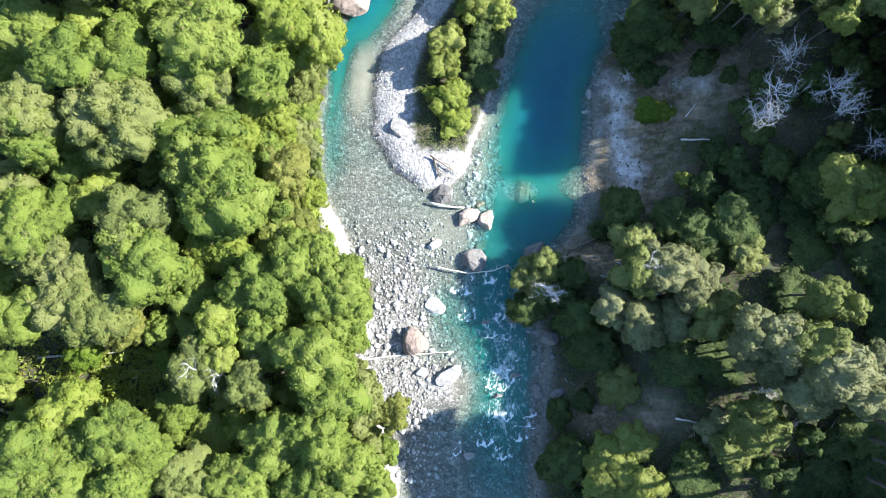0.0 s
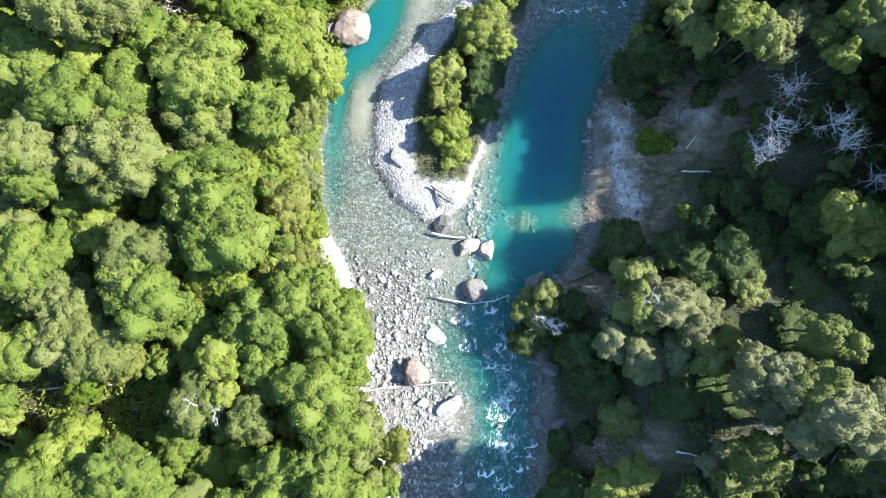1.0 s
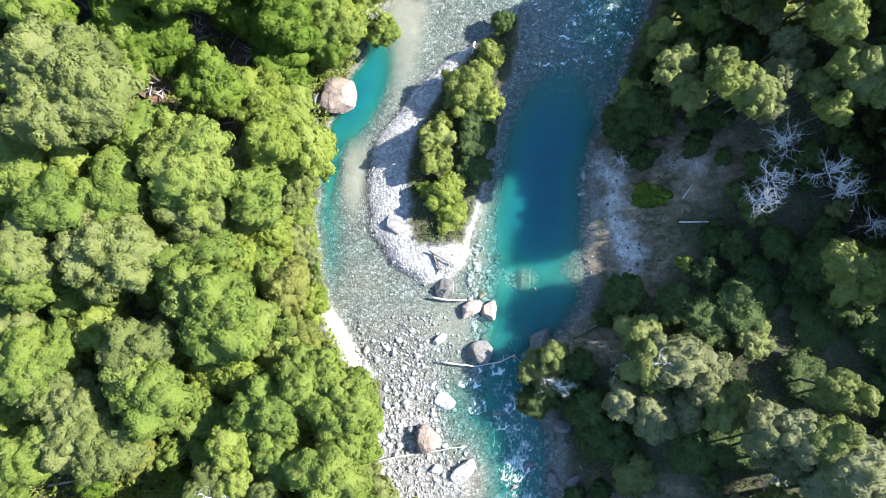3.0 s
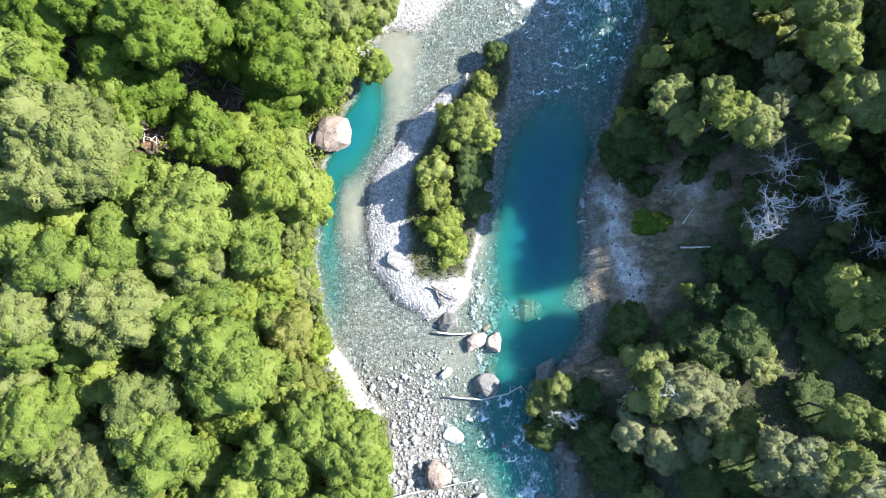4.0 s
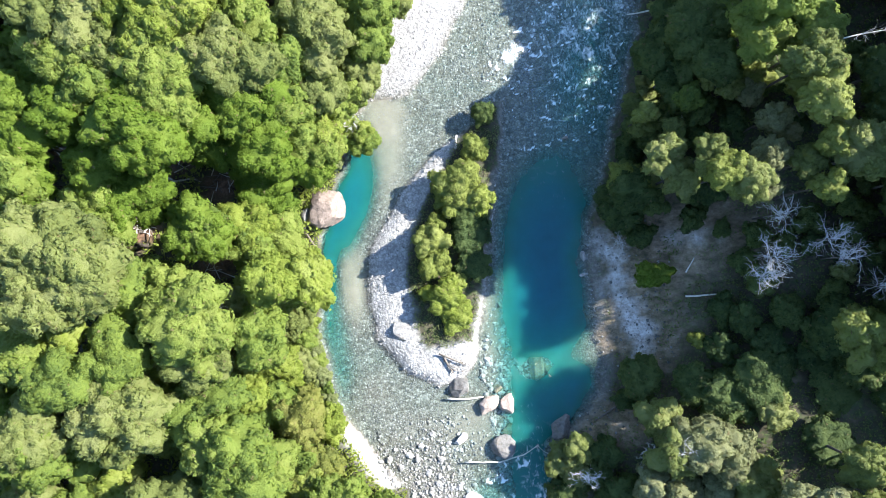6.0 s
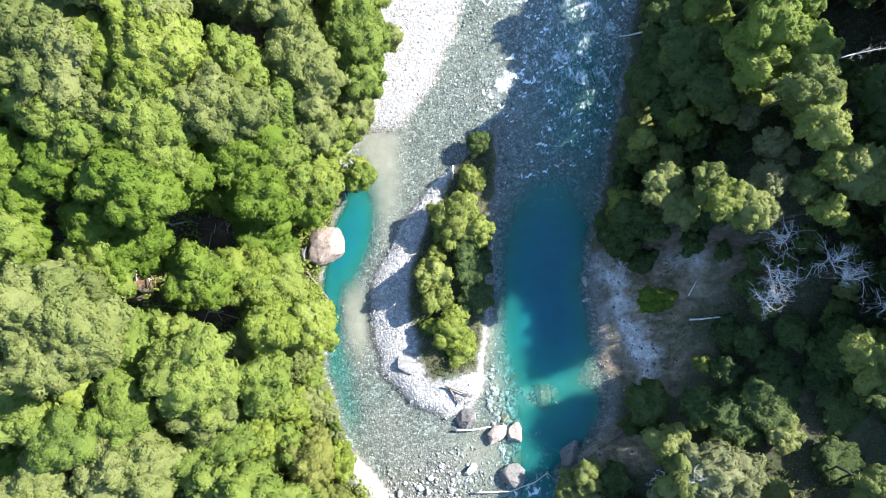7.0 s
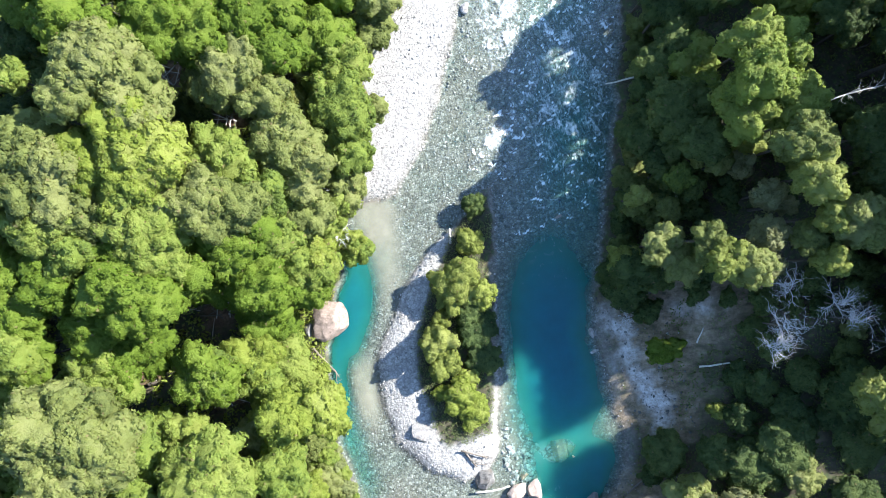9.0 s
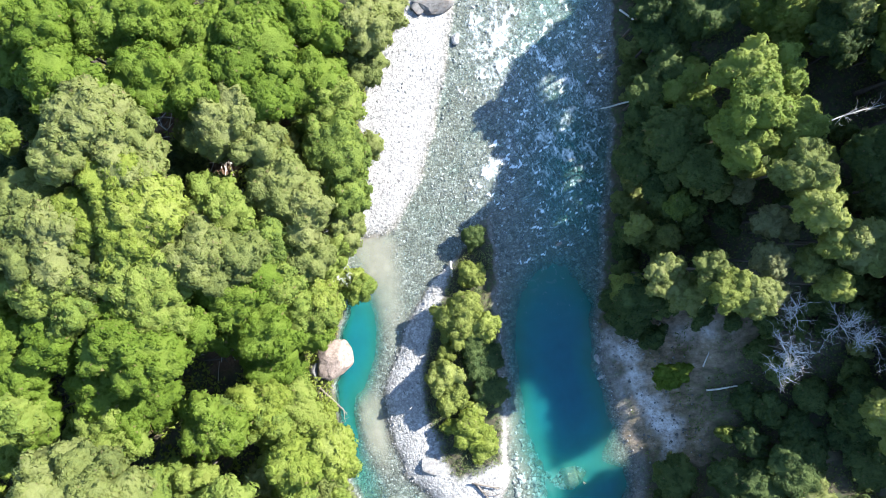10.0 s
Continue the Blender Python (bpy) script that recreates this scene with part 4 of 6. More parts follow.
tree(-2.4, 64.0, 10.0, 4.01, "g")
tree(-0.5, 61.1, 9.0, 3.25, "m")
tree(-3.7, 61.4, 8.0, 2.97, "o")
tree(5.6, 68.1, 9.0, 3.25, "o")
tree(8.3, 68.9, 6.0, 2.54, "o")
tree(4.4, 64.3, 6.0, 2.97, "o")
tree(-7.2, 57.7, 8.0, 2.80, "a")
tree(-2.5, 56.5, 10.0, 3.85, "m")
tree(-0.8, 54.9, 9.0, 3.09, "m")
tree(1.4, 55.4, 5.0, 1.72, "o")
tree(-16.4, 52.9, 14.0, 4.15, "m")
tree(-18.3, 52.0, 13.0, 3.45, "m")
tree(-9.4, 53.3, 13.0, 4.21, "o")
tree(-8.3, 49.6, 12.0, 3.89, "o")
tree(-3.7, 51.3, 8.0, 3.79, "m")
tree(-4.1, 47.3, 6.0, 3.39, "o")
tree(-16.3, 47.4, 16.0, 4.02, "o")
tree(-19.6, 49.2, 17.0, 3.74, "o")
tree(-13.5, 48.2, 13.0, 3.45, "m")
tree(-9.6, 45.4, 10.0, 3.04, "o")
tree(-25.1, 48.9, 18.0, 4.25, "m")
tree(-24.6, 45.6, 17.0, 3.60, "m")
tree(-29.3, 50.8, 18.0, 3.40, "o")
tree(-33.9, 51.7, 19.0, 3.83, "m")
tree(-32.6, 48.4, 18.0, 3.26, "m")
tree(-14.1, 43.8, 11.0, 3.32, "m")
tree(-11.1, 39.3, 8.0, 3.96, "y")
tree(-8.1, 43.0, 5.0, 2.75, "y")
tree(-6.1, 40.4, 4.0, 1.74, "y")
tree(-13.1, 75.0, 15.0, 2.97, "g")
tree(-5.0, 72.4, 14.0, 3.39, "g")
tree(-32.6, 66.9, 17.0, 1.80, "m")
tree(-30.1, 75.3, 15.0, 2.97, "g")
tree(-33.2, 72.6, 13.0, 2.76, "d")
tree(-32.7, 70.9, 11.0, 2.68, "d")
tree(-20.4, 61.0, 7.0, 2.84, "d")
tree(-36.9, 66.6, 10.0, 2.40, "d")
tree(-20.1, 60.1, 6.0, 2.37, "d")
tree(-56.5, -33.9, 5.7, 2.28, "y")
tree(-55.3, -28.1, 5.3, 2.60, "y")
tree(-55.9, -24.3, 5.8, 2.49, "m")
tree(-55.7, -20.5, 6.2, 2.39, "g")
tree(-56.7, -17.1, 4.6, 2.42, "m")
tree(-55.2, -11.2, 7.5, 2.12, "y")
tree(-56.1, -7.5, 7.4, 1.88, "m")
tree(-55.7, -1.4, 7.3, 2.14, "y")
tree(-56.2, 3.9, 5.6, 2.53, "g")
tree(-55.3, 8.6, 6.7, 1.93, "m")
tree(-55.1, 11.6, 6.4, 2.37, "m")
tree(-55.7, 15.0, 5.4, 1.90, "y")
tree(-55.3, 18.2, 4.8, 2.44, "y")
tree(-56.1, 23.4, 4.9, 2.28, "g")
tree(-56.2, 27.0, 6.3, 2.54, "m")
tree(-56.0, 31.0, 5.5, 1.86, "y")
tree(-55.9, 34.1, 7.7, 2.03, "m")
tree(-55.3, 39.2, 7.7, 2.52, "y")
tree(-56.2, 43.5, 5.8, 2.49, "y")
tree(-56.8, 46.9, 7.2, 2.02, "m")
tree(-55.1, 49.1, 5.4, 2.04, "m")
tree(-57.0, 52.2, 6.4, 1.82, "y")
tree(-55.8, 54.9, 6.6, 2.07, "m")
tree(-55.6, 58.5, 6.8, 2.39, "g")
tree(-55.8, 62.9, 4.6, 2.10, "y")
tree(-56.6, 67.8, 7.0, 2.48, "m")
tree(-56.4, 71.4, 7.0, 1.82, "y")
tree(-52.6, -34.7, 6.2, 2.32, "m")
tree(-53.5, -31.4, 5.9, 2.36, "g")
tree(-52.7, -25.0, 7.2, 2.57, "g")
tree(-52.2, -18.1, 5.2, 1.90, "y")
tree(-52.1, -15.2, 7.3, 2.26, "m")
tree(-52.8, -5.4, 6.2, 2.48, "y")
tree(-53.2, 1.0, 7.5, 1.92, "g")
tree(-53.0, 5.1, 6.6, 2.21, "y")
tree(-52.1, 8.5, 5.2, 2.40, "y")
tree(-52.2, 14.7, 7.3, 2.58, "g")
tree(-52.2, 20.8, 7.5, 2.52, "y")
tree(-52.5, 26.1, 5.5, 2.33, "y")
tree(-52.9, 29.1, 7.5, 1.89, "m")
tree(-53.0, 37.0, 5.7, 1.96, "y")
tree(-52.2, 45.3, 7.5, 2.19, "y")
tree(-52.3, 48.3, 5.4, 2.01, "y")
tree(-53.0, 51.5, 5.6, 2.46, "g")
tree(-52.4, 54.7, 4.7, 2.19, "g")
tree(-52.3, 58.0, 6.2, 2.05, "m")
tree(-53.2, 64.8, 5.4, 2.59, "y")
tree(-52.6, 71.4, 4.8, 1.94, "m")
tree(-49.9, -30.5, 4.6, 2.51, "g")
tree(-49.6, -21.3, 5.3, 2.23, "y")
tree(-49.5, 16.3, 4.8, 1.88, "y")
tree(-49.3, 22.8, 7.3, 2.34, "m")
tree(-49.8, 27.4, 4.6, 2.41, "y")
tree(-49.9, 32.4, 6.3, 2.24, "y")
tree(-50.6, 35.6, 7.8, 2.32, "y")
tree(-49.8, 40.1, 5.8, 2.09, "y")
tree(-49.1, 42.9, 7.7, 2.10, "m")
tree(-49.1, 45.8, 7.0, 1.93, "y")
tree(-49.5, 49.5, 6.2, 2.19, "y")
tree(-49.2, 58.8, 6.0, 2.38, "m")
tree(-50.7, 62.5, 5.0, 2.21, "m")
tree(-49.3, 65.3, 7.1, 2.34, "y")
tree(-49.8, 68.6, 7.7, 2.51, "m")
tree(-47.2, -34.7, 5.7, 2.06, "m")
tree(-46.5, 29.7, 4.6, 2.07, "y")
tree(-47.0, 32.6, 6.4, 2.56, "y")
tree(-47.7, 36.0, 7.4, 1.86, "y")
tree(-46.2, 42.0, 7.6, 2.10, "m")
tree(-46.5, 45.6, 6.7, 2.32, "m")
tree(-47.3, 52.5, 6.2, 2.33, "y")
tree(-47.3, 56.0, 6.7, 2.25, "m")
tree(-47.7, 61.7, 7.5, 2.16, "g")
tree(-46.1, 64.5, 5.6, 2.38, "y")
tree(-47.6, 71.6, 7.1, 2.36, "g")
tree(-43.6, -33.5, 6.3, 2.39, "m")
tree(-43.3, 26.7, 5.8, 2.45, "m")
tree(-43.7, 34.2, 6.8, 2.04, "y")
tree(-44.6, 49.8, 5.2, 2.45, "y")
tree(-43.7, 54.9, 6.0, 1.87, "g")
tree(-44.9, 59.0, 6.2, 2.20, "g")
tree(-43.1, 61.6, 7.4, 2.36, "m")
tree(-43.4, 67.5, 4.8, 2.60, "m")
tree(-43.1, 72.3, 5.9, 2.41, "y")
tree(-42.6, -13.9, 5.9, 2.16, "g")
tree(-40.4, 0.5, 6.0, 1.96, "m")
tree(-40.1, 52.4, 6.4, 1.82, "m")
tree(-40.7, 55.3, 4.8, 2.35, "g")
tree(-41.7, 64.3, 4.7, 2.32, "m")
tree(-37.2, -33.1, 4.6, 2.04, "y")
tree(-38.5, -2.7, 6.9, 2.28, "y")
tree(-38.0, 58.8, 7.5, 2.06, "y")
tree(-37.4, 61.9, 6.6, 1.83, "g")
tree(-38.8, 69.3, 5.3, 1.89, "y")
tree(-38.6, 72.3, 6.5, 2.31, "m")
tree(-34.4, -31.2, 7.6, 2.15, "y")
tree(-32.7, -34.4, 6.0, 2.22, "y")
tree(-32.7, -14.3, 5.0, 1.82, "g")
tree(-33.0, -10.6, 7.1, 2.08, "m")
tree(-29.4, -34.0, 5.9, 2.48, "y")
tree(-29.0, -10.8, 7.7, 2.31, "m")
tree(-29.7, 64.5, 6.2, 1.92, "m")
tree(-29.2, 67.6, 5.8, 2.59, "m")
tree(-25.1, -30.6, 7.6, 1.81, "m")
tree(-25.6, -18.4, 4.6, 2.08, "y")
tree(-23.0, -33.0, 4.7, 2.13, "y")
tree(-23.3, -21.8, 6.3, 2.51, "y")
tree(-19.3, -34.4, 7.5, 2.31, "g")
tree(-19.3, -31.1, 5.9, 2.27, "m")
tree(-17.0, -17.8, 5.4, 2.52, "y")
tree(-14.0, -34.7, 4.8, 2.23, "y")
tree(-10.9, -33.7, 6.5, 1.93, "m")

# ---------------------------------------------------------------- the wooded slope across the river
tree(11.1, -3.5, 5.0, 2.54, "o", "on the steep bank")
tree(12.7, -1.8, 5.8, 2.06, "o", "on the steep bank")
tree(10.8, -7.1, 4.2, 2.61, "d", "on the steep bank")
tree(22.4, 0.7, 9.0, 2.80, "o", "on the steep bank")
tree(22.7, -2.6, 11.0, 3.00, "o", "on the steep bank")
tree(25.3, -2.3, 12.0, 3.24, "p", "on the steep bank")
tree(28.1, -4.1, 12.0, 3.24, "p", "on the steep bank")
tree(30.2, -7.5, 12.0, 3.10, "o", "on the steep bank")
tree(20.1, -6.8, 9.0, 2.80, "p", "on the steep bank")
tree(23.1, -8.4, 10.0, 3.19, "p", "on the steep bank")
tree(27.2, -7.6, 10.0, 2.90, "p", "on the steep bank")
tree(33.8, 3.1, 10.0, 3.63, "d", "on the steep bank")
tree(34.5, -0.4, 10.0, 2.47, "o", "on the steep bank")
tree(29.9, 1.5, 9.0, 3.24, "d", "on the steep bank")
tree(27.3, 3.5, 8.0, 2.84, "d", "on the steep bank")
tree(21.6, 5.0, 6.0, 2.76, "d", "on the steep bank")
tree(43.2, 7.3, 15.0, 3.50, "w", "on the steep bank")
tree(45.7, 5.9, 15.0, 3.23, "w", "on the steep bank")
tree(42.0, 7.7, 13.0, 3.47, "d", "on the steep bank")
tree(44.4, 3.8, 12.0, 3.38, "d", "on the steep bank")
tree(39.0, -5.0, 17.5, 2.46, "o", "on the steep bank")
tree(41.1, -6.1, 17.5, 1.81, "o", "on the steep bank")
tree(32.5, -8.9, 16.5, 2.89, "p", "on the steep bank")
tree(35.4, -9.6, 17.5, 2.84, "p", "on the steep bank")
tree(34.1, -11.9, 15.5, 2.67, "p", "on the steep bank")
tree(38.0, -10.3, 18.5, 3.18, "o", "on the steep bank")
tree(39.5, -12.4, 19.5, 3.25, "p", "on the steep bank")
tree(42.3, -14.1, 18.5, 2.92, "p", "on the steep bank")
tree(38.2, -14.8, 16.5, 3.02, "p", "on the steep bank")
tree(43.6, -11.8, 18.5, 2.54, "p", "on the steep bank")
tree(33.0, -18.3, 15.5, 3.34, "o", "on the steep bank")
tree(33.1, -22.0, 10.0, 3.05, "o", "on the steep bank")
tree(31.6, -20.6, 9.0, 2.50, "p", "on the steep bank")
tree(22.6, -22.3, 7.0, 2.57, "w", "on the steep bank")
tree(20.2, -25.7, 7.0, 3.79, "w", "on the steep bank")
tree(23.0, -26.8, 8.0, 2.84, "w", "on the steep bank")
tree(15.0, -25.4, 6.0, 3.22, "d", "on the steep bank")
tree(25.2, 16.8, 6.4, 1.97, "g", "on the steep bank")
tree(28.6, 8.5, 6.5, 1.14, "w", "on the steep bank")
tree(45.2, 13.6, 10.0, 1.45, "o", "on the steep bank")
tree(23.6, 25.7, 6.0, 3.22, "d", "on the steep bank")
tree(24.0, 27.1, 9.0, 2.80, "d", "on the steep bank")
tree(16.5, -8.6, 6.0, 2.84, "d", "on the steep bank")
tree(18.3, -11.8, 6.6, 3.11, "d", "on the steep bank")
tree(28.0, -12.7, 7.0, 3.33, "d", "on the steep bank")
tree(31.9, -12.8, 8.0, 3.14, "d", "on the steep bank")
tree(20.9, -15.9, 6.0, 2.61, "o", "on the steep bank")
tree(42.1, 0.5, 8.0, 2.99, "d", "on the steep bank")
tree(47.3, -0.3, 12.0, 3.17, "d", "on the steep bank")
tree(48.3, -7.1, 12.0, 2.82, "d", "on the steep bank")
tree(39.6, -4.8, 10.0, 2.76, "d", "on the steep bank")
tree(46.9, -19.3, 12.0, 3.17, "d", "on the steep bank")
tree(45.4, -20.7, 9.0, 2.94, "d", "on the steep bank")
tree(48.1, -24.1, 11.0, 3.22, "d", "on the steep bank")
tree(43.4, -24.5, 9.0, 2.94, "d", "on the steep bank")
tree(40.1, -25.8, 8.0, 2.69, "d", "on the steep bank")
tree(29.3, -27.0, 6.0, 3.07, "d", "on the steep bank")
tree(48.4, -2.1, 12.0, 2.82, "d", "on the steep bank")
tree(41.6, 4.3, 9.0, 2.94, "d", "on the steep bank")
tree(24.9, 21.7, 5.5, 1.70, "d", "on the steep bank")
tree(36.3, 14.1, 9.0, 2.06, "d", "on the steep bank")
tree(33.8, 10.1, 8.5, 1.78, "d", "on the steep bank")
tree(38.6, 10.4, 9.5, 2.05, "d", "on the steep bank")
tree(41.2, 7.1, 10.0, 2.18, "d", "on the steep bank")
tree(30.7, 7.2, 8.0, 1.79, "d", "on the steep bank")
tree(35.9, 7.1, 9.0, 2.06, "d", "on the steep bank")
tree(24.0, 28.2, 8.0, 2.24, "w", "on the steep bank")
tree(25.7, 29.6, 15.0, 2.29, "o", "on the steep bank")
tree(27.3, 27.3, 14.5, 2.03, "o", "on the steep bank")
tree(30.1, 28.8, 17.0, 2.08, "o", "on the steep bank")
tree(30.6, 26.4, 19.0, 2.14, "w", "on the steep bank")
tree(32.5, 25.4, 19.0, 2.40, "o", "on the steep bank")
tree(36.1, 27.5, 17.0, 2.08, "p", "on the steep bank")
tree(35.3, 24.4, 16.0, 1.72, "p", "on the steep bank")
tree(37.7, 31.4, 16.0, 1.79, "p", "on the steep bank")
tree(39.4, 29.7, 15.0, 1.21, "p", "on the steep bank")
tree(31.7, 36.0, 10.0, 2.18, "d", "on the steep bank")
tree(27.1, 34.6, 8.0, 1.79, "o", "on the steep bank")
tree(40.1, 31.9, 21.5, 2.54, "w", "on the steep bank")
tree(40.2, 35.6, 21.5, 2.78, "o", "on the steep bank")
tree(41.2, 27.6, 19.5, 1.88, "w", "on the steep bank")
tree(43.6, 26.9, 19.5, 2.88, "o", "on the steep bank")
tree(40.3, 23.2, 18.5, 1.65, "w", "on the steep bank")
tree(45.0, 25.8, 19.5, 2.38, "o", "on the steep bank")
tree(34.2, 38.9, 14.0, 2.73, "d", "on the steep bank")
tree(32.5, 39.7, 11.0, 2.72, "d", "on the steep bank")
tree(42.3, 37.7, 10.0, 3.26, "d", "on the steep bank")
tree(30.0, 42.5, 10.0, 2.90, "d", "on the steep bank")
tree(39.3, 26.0, 17.5, 1.94, "o", "on the steep bank")
tree(31.7, 26.3, 10.0, 2.54, "d", "on the steep bank")
tree(39.7, 46.5, 19.5, 3.13, "m", "on the steep bank")
tree(42.9, 45.2, 18.5, 2.67, "m", "on the steep bank")
tree(38.8, 43.1, 20.5, 3.38, "m", "on the steep bank")
tree(42.1, 39.6, 18.5, 3.05, "m", "on the steep bank")
tree(37.5, 40.7, 18.5, 3.31, "m", "on the steep bank")
tree(41.5, 37.7, 16.5, 2.50, "m", "on the steep bank")
tree(36.5, 48.0, 12.0, 2.68, "m", "on the steep bank")
tree(32.8, 43.4, 14.0, 3.42, "d", "on the steep bank")
tree(36.4, 44.3, 12.0, 2.39, "m", "on the steep bank")
tree(44.8, 34.6, 14.5, 2.85, "w", "on the steep bank")
tree(39.0, 36.8, 11.5, 1.99, "w", "on the steep bank")
tree(53.5, 48.6, 16.0, 2.91, "d", "on the steep bank")
tree(52.2, 45.6, 15.0, 2.29, "d", "on the steep bank")
tree(50.4, 50.9, 13.0, 2.36, "m", "on the steep bank")
tree(47.9, 53.0, 11.0, 2.72, "m", "on the steep bank")
tree(50.3, 49.1, 10.0, 2.47, "m", "on the steep bank")
tree(49.4, 34.0, 17.5, 2.97, "d", "on the steep bank")
tree(56.0, 43.5, 14.0, 1.91, "d", "on the steep bank")
tree(40.5, 54.2, 15.0, 3.09, "d", "on the steep bank")
tree(35.8, 51.3, 12.0, 2.82, "d", "on the steep bank")
tree(37.8, 54.1, 12.0, 2.54, "d", "on the steep bank")
tree(32.3, 46.6, 10.0, 2.18, "d", "on the steep bank")
tree(32.8, 48.9, 11.0, 2.29, "d", "on the steep bank")
tree(30.5, 43.6, 10.0, 2.03, "d", "on the steep bank")
tree(35.5, 54.2, 12.0, 2.25, "d", "on the steep bank")
tree(35.7, 57.4, 13.0, 2.36, "d", "on the steep bank")
tree(30.7, 39.5, 10.0, 2.18, "d", "on the steep bank")
tree(30.8, 37.0, 10.0, 2.18, "d", "on the steep bank")
tree(14.5, -32.7, 3.2, 1.25, "d", "on the steep bank")
tree(14.8, -20.1, 2.3, 1.69, "d", "on the steep bank")
tree(14.5, -5.3, 4.4, 1.78, "d", "on the steep bank")
tree(16.5, -31.9, 4.4, 1.38, "d", "on the steep bank")
tree(17.5, -29.4, 4.4, 1.46, "d", "on the steep bank")
tree(17.4, -18.3, 4.1, 1.39, "d", "on the steep bank")
tree(16.1, -3.1, 5.7, 1.85, "d", "on the steep bank")
tree(20.0, -31.4, 6.5, 1.25, "d", "on the steep bank")
tree(19.4, 2.5, 4.0, 1.21, "d", "on the steep bank")
tree(21.9, -32.3, 7.1, 1.17, "d", "on the steep bank")
tree(25.0, -32.4, 8.4, 1.83, "d", "on the steep bank")
tree(29.3, -32.2, 8.9, 1.67, "d", "on the steep bank")
tree(28.7, -23.3, 9.0, 1.67, "d", "on the steep bank")
tree(29.3, -16.5, 8.4, 1.21, "d", "on the steep bank")
tree(28.9, 32.6, 5.0, 1.85, "d", "on the steep bank")
tree(31.7, -31.6, 9.3, 1.77, "d", "on the steep bank")
tree(32.0, 11.6, 7.4, 1.79, "d", "on the steep bank")
tree(31.0, 22.8, 7.2, 1.53, "d", "on the steep bank")
tree(35.3, -31.8, 10.1, 1.66, "d", "on the steep bank")
tree(35.1, -29.3, 10.4, 1.73, "d", "on the steep bank")
tree(35.2, 16.6, 7.8, 1.69, "d", "on the steep bank")
tree(33.6, 20.8, 7.5, 1.11, "d", "on the steep bank")
tree(33.5, 29.4, 7.6, 1.51, "d", "on the steep bank")
tree(33.4, 32.0, 6.8, 1.75, "d", "on the steep bank")
tree(36.3, -24.3, 10.2, 1.58, "d", "on the steep bank")
tree(36.8, -20.2, 10.6, 1.66, "d", "on the steep bank")
tree(37.6, 4.7, 8.5, 1.46, "d", "on the steep bank")
tree(36.6, 19.5, 9.4, 1.57, "d", "on the steep bank")
tree(36.8, 35.0, 8.3, 1.38, "d", "on the steep bank")
tree(40.9, -32.9, 10.0, 1.33, "d", "on the steep bank")
tree(40.0, -29.2, 11.6, 1.68, "d", "on the steep bank")
tree(40.3, -20.5, 11.5, 1.55, "d", "on the steep bank")
tree(40.1, 18.1, 8.8, 1.29, "d", "on the steep bank")
tree(40.2, 49.9, 6.4, 1.79, "d", "on the steep bank")
tree(40.2, 57.8, 3.7, 1.87, "d", "on the steep bank")
tree(39.7, 60.4, 4.6, 1.35, "d", "on the steep bank")
tree(40.3, 63.0, 3.5, 1.59, "d", "on the steep bank")
tree(40.8, 66.7, 2.6, 1.51, "d", "on the steep bank")
tree(43.6, -32.8, 11.6, 1.39, "d", "on the steep bank")
tree(42.4, -28.6, 11.7, 1.25, "d", "on the steep bank")
tree(43.5, 11.2, 10.0, 1.77, "d", "on the steep bank")
tree(42.2, 17.3, 9.9, 1.31, "d", "on the steep bank")
tree(42.6, 19.9, 9.9, 1.88, "d", "on the steep bank")
tree(43.5, 31.6, 9.9, 1.83, "d", "on the steep bank")
tree(43.1, 48.4, 7.7, 1.74, "d", "on the steep bank")
tree(43.9, 55.0, 7.2, 1.67, "d", "on the steep bank")
tree(43.0, 58.6, 4.8, 1.81, "d", "on the steep bank")
tree(42.5, 61.7, 4.7, 1.60, "d", "on the steep bank")
tree(42.9, 63.9, 4.4, 1.33, "d", "on the steep bank")
tree(42.3, 68.5, 3.5, 1.75, "d", "on the steep bank")
tree(46.6, -31.8, 11.9, 1.74, "d", "on the steep bank")
tree(45.4, -28.5, 11.6, 1.13, "d", "on the steep bank")
tree(46.7, -15.4, 12.1, 1.70, "d", "on the steep bank")
tree(46.2, 18.0, 11.0, 1.46, "d", "on the steep bank")
tree(46.4, 20.8, 11.3, 1.39, "d", "on the steep bank")
tree(45.7, 22.9, 10.2, 1.56, "d", "on the steep bank")
tree(46.8, 27.9, 10.8, 1.26, "d", "on the steep bank")
tree(45.9, 38.6, 9.5, 1.59, "d", "on the steep bank")
tree(46.1, 47.0, 7.6, 1.34, "d", "on the steep bank")
tree(46.7, 49.3, 8.3, 1.12, "d", "on the steep bank")
tree(45.5, 57.6, 7.2, 1.52, "d", "on the steep bank")
tree(46.4, 60.0, 6.7, 1.68, "d", "on the steep bank")
tree(45.9, 63.1, 7.2, 1.58, "d", "on the steep bank")
tree(46.7, 66.0, 5.8, 1.60, "d", "on the steep bank")
tree(45.3, 70.2, 4.1, 1.16, "d", "on the steep bank")
tree(48.7, -28.2, 13.5, 1.25, "d", "on the steep bank")
tree(47.8, -11.4, 12.0, 1.75, "d", "on the steep bank")
tree(49.5, 4.8, 10.8, 1.89, "d", "on the steep bank")
tree(48.7, 9.0, 10.6, 1.58, "d", "on the steep bank")
tree(49.1, 14.8, 11.0, 1.72, "d", "on the steep bank")
tree(48.2, 19.6, 10.7, 1.44, "d", "on the steep bank")
tree(49.2, 23.1, 11.0, 1.35, "d", "on the steep bank")
tree(48.1, 26.5, 10.0, 1.86, "d", "on the steep bank")
